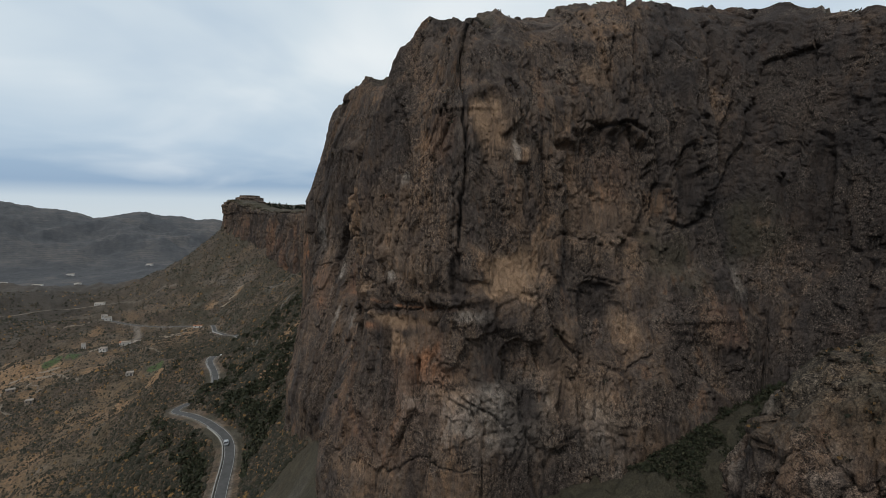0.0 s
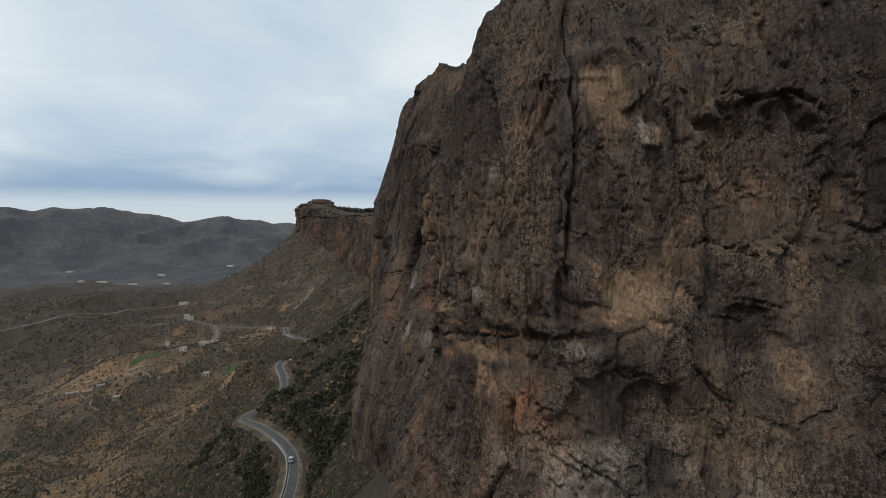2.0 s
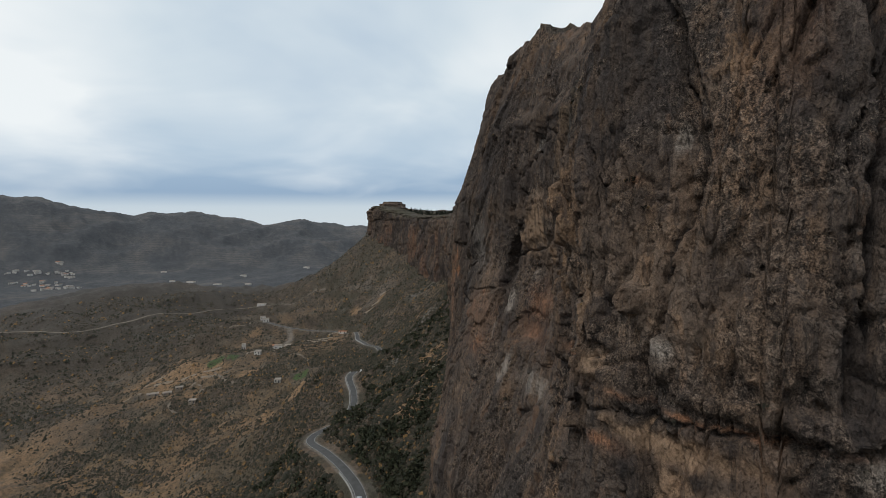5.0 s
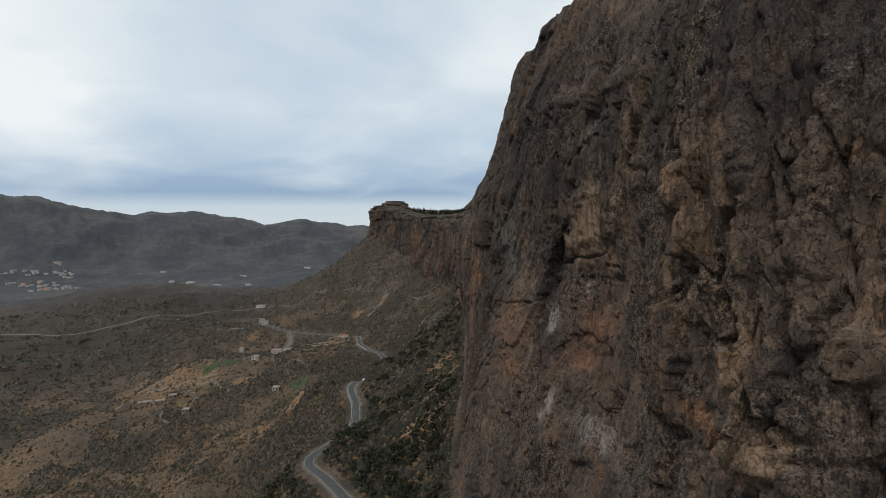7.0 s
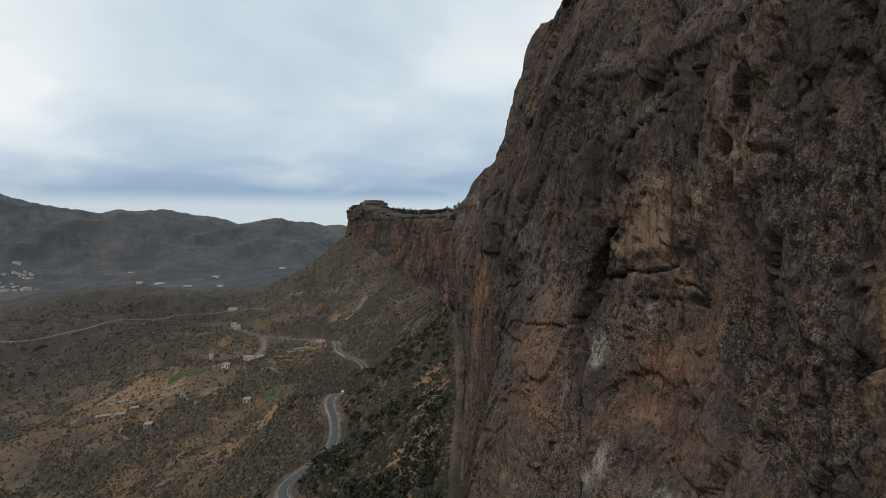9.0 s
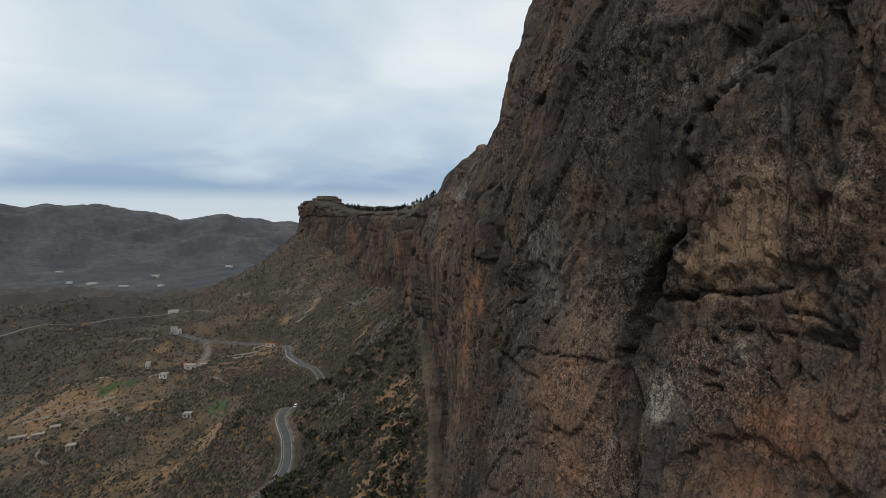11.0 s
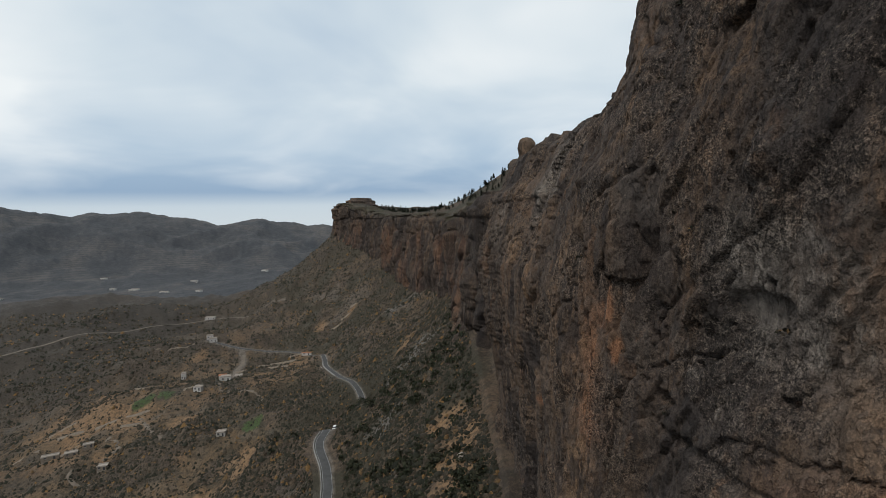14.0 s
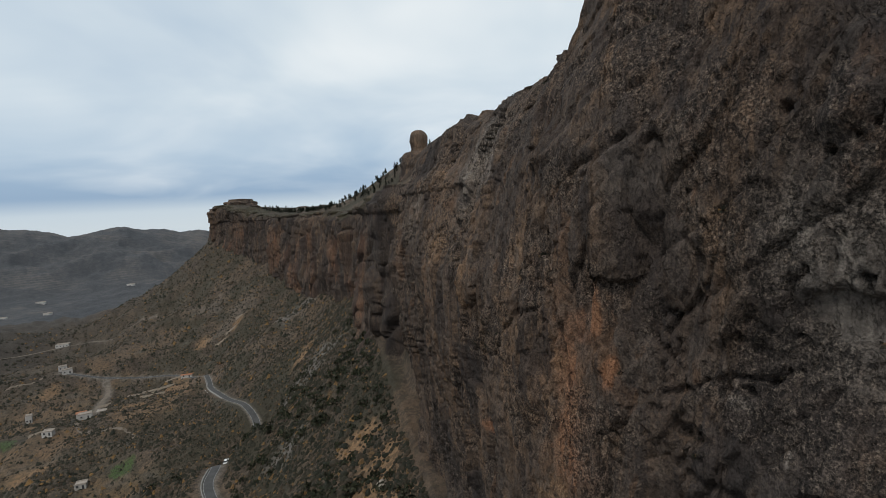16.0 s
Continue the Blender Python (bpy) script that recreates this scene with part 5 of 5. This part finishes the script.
def domes(x, y, z, r, rnd):
    """Low uneven cushions of scrub, each its own closed lump."""
    n = len(x)
    a = np.arange(6) * np.pi / 3
    base = np.stack([np.cos(a), np.sin(a), 0 * a - 0.25], 1)
    mid = np.stack([0.85 * np.cos(a + 0.5), 0.85 * np.sin(a + 0.5), 0 * a + 0.42], 1)
    tpl = np.vstack([base, mid, [[0, 0, 0.82]]])
    w = 1 + 0.32 * rnd.uniform(-1, 1, (n, 13, 1))
    co = tpl[None] * w * r[:, None, None]
    co[:, :, 2] *= rnd.uniform(0.7, 1.25, (n, 1))
    co += np.stack([x, y, z], 1)[:, None, :]
    f = []
    for k in range(6):
        j = (k + 1) % 6
        f += [(k, j, 6 + k), (j, 6 + j, 6 + k), (6 + k, 6 + j, 12)]
    f = np.array(f)[None] + (np.arange(n) * 13)[:, None, None]
    return co.reshape(-1, 3), f.reshape(-1, 3)


def tents(x, y, z, r, rnd):
    """Small shrubs far off: an uneven ring drawn up to a point beside the middle."""
    n = len(x)
    a = np.arange(5) * 2 * np.pi / 5
    tpl = np.vstack([np.stack([np.cos(a), np.sin(a), 0 * a - 0.2], 1), [[0, 0, 0.9]]])
    co = tpl[None] * (1 + 0.4 * rnd.uniform(-1, 1, (n, 6, 1))) * r[:, None, None]
    co[:, 5, :2] += rnd.uniform(-0.5, 0.5, (n, 2)) * r[:, None]
    co += np.stack([x, y, z], 1)[:, None, :]
    f = np.array([(k, (k + 1) % 5, 5) for k in range(5)])[None] + (np.arange(n) * 6)[:, None, None]
    return co.reshape(-1, 3), f.reshape(-1, 3)


def leaf_clumps(x, y, z, r, leaves, size, rnd):
    """Bushes built of many small turned leaf sprays, thicker at the rim of the crown."""
    n = len(x)
    d = rnd.normal(size=(n, leaves, 3))
    d /= np.linalg.norm(d, axis=2)[:, :, None]
    d *= rnd.uniform(0.45, 1.0, (n, leaves, 1)) ** 0.5
    d[:, :, 2] = np.abs(d[:, :, 2]) * 0.9 - 0.1
    c = d * r[:, None, None] + np.stack([x, y, z], 1)[:, None, :]
    u = rnd.normal(size=(n, leaves, 3))
    u /= np.linalg.norm(u, axis=2)[:, :, None]
    v = np.cross(u, rnd.normal(size=(n, leaves, 3)))
    v /= np.linalg.norm(v, axis=2)[:, :, None]
    k = (size * r[:, None] * rnd.uniform(0.6, 1.3, (n, leaves)))[:, :, None]
    quad = np.stack([c - u * k, c - v * k * 0.6, c + u * k, c + v * k * 0.6], 2)
    f = np.arange(n * leaves * 4).reshape(-1, 4)
    return quad.reshape(-1, 3), f


def make_scrub():
    rnd = np.random.RandomState(11)
    n = 300000
    az = np.radians(rnd.uniform(-16, 60, n))
    rad = 55 * (900 / 55) ** (rnd.uniform(0, 1, n) ** 0.75)
    x, y = -35 - rad * np.sin(az), 85 + rad * np.cos(az)
    z, d, gap = land(x, y)
    flat = np.stack([x, y, np.zeros(n)], 1)
    n1, n2 = fbm(flat / 55, 4, 61), fbm(flat / 18, 4, 71)
    bare = smooth(0.10, 0.8, n1 + 0.7 * n2) * (0.15 + 0.85 * smooth(60, 170, d))
    for bx, by, r in BARE:
        bare = np.maximum(bare, 0.9 * (1 - smooth(0.6, 1.2, np.hypot(x - bx, (y - by) * 0.8) / r)))
    for fx, fy, a, b, turn in PLOTS:
        bare = np.maximum(bare, (np.hypot(x - fx, y - fy) < 14).astype(float))
    keep = (d > 1.5) & (gap > 5.5) & (rnd.rand(n) > 0.85 * bare) & ~((x > -5) & (y < 140) & (d < 30))
    keep &= rnd.rand(n) < 0.72
    x, y, z, rad = x[keep], y[keep], z[keep], rad[keep]
    r = rnd.uniform(0.30, 0.85, len(x)) * (0.8 + rad / 700) * np.where(rnd.rand(len(x)) < 0.05, 1.9, 1.0)
    near = rad < 230
    co, f = domes(x[near], y[near], z[near], r[near], rnd)
    tagged(new("scrub", soup_mesh("scrub", co, f, [SCRUB])), "countless low dry grey-green and brown shrubs on the slope", "shrubs", kind="stuff")
    co, f = tents(x[~near], y[~near], z[~near], r[~near], rnd)
    tagged(new("far_scrub", soup_mesh("far_scrub", co, f, [SCRUB])), "countless small dry shrubs on the lower slopes", "shrubs", kind="stuff")
    # taller green bushes in the damp ground below the cliff
    n = 6500
    az = np.radians(rnd.uniform(-10, 45, n))
    rad = 60 * (330 / 60) ** rnd.uniform(0, 1, n)
    x, y = -40 - rad * np.sin(az), 90 + rad * np.cos(az)
    z, d, gap = land(x, y)
    g = fbm(np.stack([x, y, 0 * x], 1) / 24, 3, 301)
    keep = (d > 4) & (d < 95) & (gap > 6.5) & (g > -0.05)
    x, y, z = x[keep], y[keep], z[keep]
    r = rnd.uniform(0.9, 2.3, len(x))
    co, f = leaf_clumps(x, y, z + 0.3 * r, r, 34, 0.34, rnd)
    tagged(new("green_bushes", soup_mesh("green_bushes", co, f, [LEAF])), "dense dark green bushes below the cliff foot", "shrubs", kind="stuff")
    # the gully beside the prow
    n = 14000
    x, y = rnd.uniform(8, 66, n), rnd.uniform(44, 96, n)
    z, d, gap = land(x, y)
    keep = (d > -34) & (x + 0.4 * y > 66) & (fbm(np.stack([x, y, 0 * x], 1) / 6, 2, 311) > -0.6)
    x, y, z = x[keep], y[keep], z[keep]
    r = rnd.uniform(0.2, 0.9, len(x))
    co, f = leaf_clumps(x, y, z + 0.25 * r, r, 16, 0.36, rnd)
    tagged(new("gully_bushes", soup_mesh("gully_bushes", co, f, [LEAF])), "green bushes filling the steep gully", "shrubs", kind="stuff")
    p = np.vstack(TUFTS)
    r = rnd.uniform(0.25, 0.7, len(p))
    co, f = leaf_clumps(p[:, 0], p[:, 1], p[:, 2], r, 16, 0.4, rnd)
    tagged(new("cliff_plants", soup_mesh("cliff_plants", co, f, [SCRUB])), "small dry plants rooted in the cliff's ledges", "shrubs", kind="stuff")


def make_pine():
    rnd = np.random.RandomState(3)
    pine = new("pine_tree")
    bm = bmesh.new()
    bmesh.ops.create_cone(bm, cap_ends=True, segments=7, radius1=0.22, radius2=0.06, depth=7.0, matrix=Matrix.Translation((0, 0, 3.2)))
    part("trunk", bm, BARK, pine)
    hs = rnd.uniform(0.12, 1.0, 130)
    a = rnd.uniform(0, 2 * np.pi, 130)
    spread = (1 - hs) ** 0.7 * 1.9 * rnd.uniform(0.4, 1.0, 130) + 0.1
    c = np.stack([spread * np.cos(a), spread * np.sin(a), 1.2 + hs * 6.8], 1)
    u = np.stack([np.cos(a), np.sin(a), rnd.uniform(-0.5, 0.3, 130)], 1) * 0.75
    v = np.stack([-np.sin(a), np.cos(a), rnd.uniform(-0.4, 0.4, 130)], 1) * 0.5
    quad = np.stack([c - u, c - v, c + u, c + v], 1).reshape(-1, 3)
    me = soup_mesh("crown", quad, np.arange(520).reshape(-1, 4), [NEEDLE])
    sheet_part("crown", me, pine, "dark green needles")
    return tagged(pine, "dark green pine standing on the plateau edge", "tree", "pines on the plateau")


def make_pines():
    rnd = np.random.RandomState(8)
    first = make_pine()
    p, _ = spline([(-352, 905), (-310, 860), (-270, 800), (-235, 750), (-200, 700), (-165, 660), (-130, 630), (-100, 605), (-82, 585)], 3.2)
    x = np.r_[p[:, 0] + rnd.uniform(-3, 9, len(p)), p[:, 0] + rnd.uniform(8, 40, len(p)), p[:, 0] + rnd.uniform(-22, 0, len(p))]
    y = np.r_[p[:, 1] + rnd.uniform(-3, 6, len(p)), p[:, 1] + rnd.uniform(0, 22, len(p)), p[:, 1] + rnd.uniform(-16, 0, len(p))]
    z, d, _ = land(x, y)
    for k in range(len(x)):
        if d[k] > -24:
            continue
        h = rnd.uniform(0.38, 0.85)
        m = pose(x[k], y[k], z[k] - 0.2, 0, 0, rnd.uniform(0, 360)) @ Matrix.Diagonal((h * rnd.uniform(0.9, 1.3), h, h, 1))
        copy_thing(first, m)
    zz, _, _ = land(np.array([-300.0]), np.array([870.0]))
    first.matrix_basis = pose(-300, 870, zz[0] - 0.2)


# ---- buildings ----
STONE = plain("field_stone", (0.20, 0.165, 0.13), 0.95, vary=0.35, scale=1.2)
WHITE = plain("whitewash", (0.42, 0.40, 0.375), 0.85, vary=0.12, scale=0.4)
TILE = plain("terracotta", (0.30, 0.14, 0.08), 0.85, vary=0.3, scale=0.8)
FLATROOF = plain("flat_roof", (0.32, 0.28, 0.24), 0.9, vary=0.2, scale=0.4)
SHUTTER = plain("dark_shutter", (0.05, 0.05, 0.055), 0.6)
SHEETING = plain("greenhouse_sheeting", (0.62, 0.63, 0.62), 0.6, vary=0.15, scale=0.2)


def box(bm, lo, hi):
    m = Matrix.Translation([(a + b) / 2 for a, b in zip(lo, hi)]) @ Matrix.Diagonal([b - a for a, b in zip(lo, hi)] + [1])
    return bmesh.ops.create_cube(bm, size=1, matrix=m)


def make_house(x, y, turn, w, d, h, pitched, label, wall=None, group=""):
    """A plain country house: walls with a plinth, roof with overhang, door, windows with sills."""
    house = new("house")
    bm = bmesh.new()
    box(bm, (-w / 2, -d / 2, -2.5), (w / 2, d / 2, h))
    part("wall", bm, wall or WHITE, house)
    bm = bmesh.new()
    if pitched:
        e, rise = 0.4, 0.22 * d
        v = [bm.verts.new(c) for c in ((-w / 2 - e, -d / 2 - e, h), (w / 2 + e, -d / 2 - e, h), (w / 2 + e, d / 2 + e, h), (-w / 2 - e, d / 2 + e, h), (-w / 2 - e, 0, h + rise), (w / 2 + e, 0, h + rise))]
        for k in ((0, 1, 5, 4), (2, 3, 4, 5), (1, 2, 5), (3, 0, 4), (3, 2, 1, 0)):
            bm.faces.new([v[i] for i in k])
    else:
        box(bm, (-w / 2 - 0.1, -d / 2 - 0.1, h), (w / 2 + 0.1, d / 2 + 0.1, h + 0.18))
        for lo, hi in (((-w / 2 - 0.1, -d / 2 - 0.1, h + 0.18), (w / 2 + 0.1, -d / 2 + 0.15, h + 0.7)), ((-w / 2 - 0.1, d / 2 - 0.15, h + 0.18), (w / 2 + 0.1, d / 2 + 0.1, h + 0.7))):
            box(bm, lo, hi)
    part("roof", bm, TILE if pitched else FLATROOF, house, "terracotta tile roof" if pitched else "")
    n = max(2, int(w / 3.2))
    for k in range(n):
        cx = -w / 2 + (k + 0.5) * w / n
        for side in (-1, 1):
            if k == n // 2 and side < 0:
                bm = bmesh.new()
                box(bm, (cx - 0.5, -d / 2 - 0.06, 0), (cx + 0.5, -d / 2 + 0.05, 2.05))
                part("door", bm, SHUTTER, house)
                continue
            bm = bmesh.new()
            box(bm, (cx - 0.55, side * d / 2 - 0.05, 1.0), (cx + 0.55, side * d / 2 + 0.05, 2.2))
            win = part("window", bm, SHUTTER, house)
            bm = bmesh.new()
            box(bm, (cx - 0.7, side * d / 2 - 0.14, 0.88), (cx + 0.7, side * d / 2 + 0.14, 0.99))
            part("sill", bm, FLATROOF, win)
    z, _, _ = land(np.array([float(x)]), np.array([float(y)]))
    house.matrix_basis = pose(x, y, z[0] + 0.4, 0, 0, turn)
    return tagged(house, label, "house", group)


def make_buildings():
    make_house(-322, 502, 28, 8, 5, 3.2, False, "white farmhouse with a flat roof on the slope")
    make_house(-331, 511, 28, 6, 4.5, 2.8, True, "small house with a terracotta roof beside the farmhouse")
    make_house(-313, 506, 20, 6, 5, 3.0, False, "white annexe beside the farmhouse", FLATROOF)
    make_house(-320, 465, 10, 6, 4, 2.6, False, "small white hut on the bare slope")
    make_house(-390, 536, 30, 4, 4, 5.5, False, "narrow white tower-like house")
    make_house(-420, 622, 35, 8, 5, 3.8, False, "white two-storey house beside the road")
    make_house(-430, 630, 35, 7, 5, 3.2, False, "lower white house beside the road")
    make_house(-530, 768, 15, 14, 6, 3.4, False, "long white house by the upper road")
    make_house(-290, 586, 12, 9, 3.2, 2.3, True, "long low shed with a reddish roof")
    make_house(-252, 396, 20, 5, 4, 2.4, False, "small grey stone hut on the slope", CONCRETE)
    make_house(-313, 371, 25, 5, 3.6, 2.2, False, "small stone hut beside the dirt path", STONE)
    for hx, hy, hw in ((-362, 381, 9), (-354, 388, 7), (-347, 394, 6)):
        make_house(hx, hy, 42, hw, 3.4, 2.0, False, "low stone farm shed in a row on the bare slope", STONE, "row of sheds")
    rnd = np.random.RandomState(21)
    for cx, cy, n, ru, rw in ((-1695, 1205, 12, 34, 20), (-1650, 1275, 9, 30, 16), (-1600, 1290, 6, 16, 14), (-1618, 1155, 11, 30, 18), (-1450, 1115, 12, 34, 14), (-1415, 1140, 6, 20, 12), (-1690, 1336, 6, 26, 14), (-1540, 1180, 8, 40, 16)):
        for k in range(n):
            u, w = rnd.uniform(-1, 1), rnd.uniform(-1, 1)
            make_house(cx + ru * u - rw * 0.6 * w, cy + ru * 0.9 * u + rw * w, rnd.uniform(0, 90), rnd.uniform(6, 12), rnd.uniform(5, 8), rnd.uniform(2.6, 4.6), rnd.rand() < 0.1, "white village house in the far valley", group="far village")
    for fx, fy, w in ((-1010, 1720, 22), (-930, 1850, 14), (-880, 1860, 16), (-1120, 1500, 20), (-1180, 1330, 26), (-1270, 1350, 14), (-1050, 1290, 22), (-960, 1310, 16), (-1450, 1500, 18)):
        make_house(fx, fy, rnd.uniform(-20, 20), w, 10, 4.5, False, "lone white farm building in the far valley", group="far farms")


# dry-stone terrace walls: middle, length, turn
TERRACES = [(-300, 590, 22, 12), (-312, 578, 26, 14), (-318, 566, 24, 16), (-330, 545, 20, 18), (-300, 548, 18, 12), (-352, 440, 16, 26), (-372, 432, 14, 28), (-388, 418, 16, 28), (-340, 420, 12, 24),
            (-262, 648, 10, 20), (-268, 638, 12, 20), (-275, 630, 13, 22), (-405, 400, 15, 30), (-330, 470, 12, 22), (-420, 520, 16, 30), (-365, 400, 18, 28), (-420, 440, 18, 30)]


def make_terrace(x, y, length, turn):
    """A dry-stone wall along the slope with a narrow level bed of earth behind it."""
    a = radians(turn)
    t = np.linspace(-length / 2, length / 2, int(length / 1.5))
    bow = 0.012 * t ** 2 * (0.5 + 0.5 * math.sin(x))
    px, py = x + t * math.cos(a) - bow * math.sin(a), y + t * math.sin(a) + bow * math.cos(a)
    z, _, _ = land(px, py)
    z = np.convolve(np.pad(z, 4, "edge"), np.ones(9) / 9, "valid")
    line = np.column_stack([px, py, z])
    wall = wall_along("terrace_wall", line, 0, -1.5, 1.3, 0.5, STONE, "dry-stone terrace wall on the hillside", "wall")
    bed = grid_mesh("earth_bed", ribbon(line, (0.25, 1.6, 3.0), (1.1, 1.1, 0.9)), DIRT)
    sheet_part("earth_bed", bed, wall, "pale bare earth")
    wall["group"] = "terraces"


def make_car(x, y, turn, paint, label):
    """A small hatchback: lower body, cabin with glass, four wheels."""
    car = new("car")
    bm = bmesh.new()
    box(bm, (-0.85, -2.0, 0.30), (0.85, 2.0, 0.86))
    bmesh.ops.bevel(bm, geom=bm.edges[:], offset=0.14, segments=2, affect="EDGES")
    part("body", bm, paint, car)
    bm = bmesh.new()
    made = box(bm, (-0.78, -1.5, 0.84), (0.78, 1.0, 1.42))
    for v in made["verts"]:
        if v.co.z > 1.2:
            v.co.x *= 0.82
            v.co.y = v.co.y * 0.74 - 0.05
    part("cabin", bm, SHUTTER, car, "dark glass cabin")
    bm = bmesh.new()
    box(bm, (-0.60, -1.15, 1.41), (0.60, 0.68, 1.47))
    part("roof", bm, paint, car)
    for sx in (-0.80, 0.80):
        for sy in (-1.25, 1.25):
            bm = bmesh.new()
            bmesh.ops.create_cone(bm, cap_ends=True, segments=14, radius1=0.31, radius2=0.31, depth=0.2, matrix=Matrix.Translation((sx, sy, 0.31)) @ Matrix.Rotation(radians(90), 4, "Y"))
            part("wheel", bm, SHUTTER, car)
    k = np.argmin(np.hypot(ROAD_LINE[:, 0] - x, ROAD_LINE[:, 1] - y))
    car.matrix_basis = pose(x, y, ROAD_LINE[k, 2] + 0.12, 0, 0, turn)
    tagged(car, label, "car")


make_ground()
make_cliff()
make_scarp()
make_pillar("rock_pillar", -71, 566, 150.5, 7.2, 17.5, 24, "tall lone ochre rock pillar on the ridge", 0.0)
make_pillar("rock_spike", -56, 575, 151.0, 2.4, 6.5, 24, "small pointed rock beside the pillar", 4.0)
make_boulder(-82, 268.5)
make_buttress()
make_knob()
make_roads()
make_paths()
make_scrub()
make_pines()
make_buildings()
for spot in TERRACES:
    make_terrace(*spot)
make_car(-84.0, 189.0, 22, plain("silver_paint", (0.45, 0.46, 0.47), 0.35, 0.6, 0.05), "small silver car driving on the mountain road")
make_car(-160.5, 357.0, 10, plain("white_car_paint", (0.75, 0.75, 0.75), 0.35, 0.0, 0.05), "small white car on the mountain road")
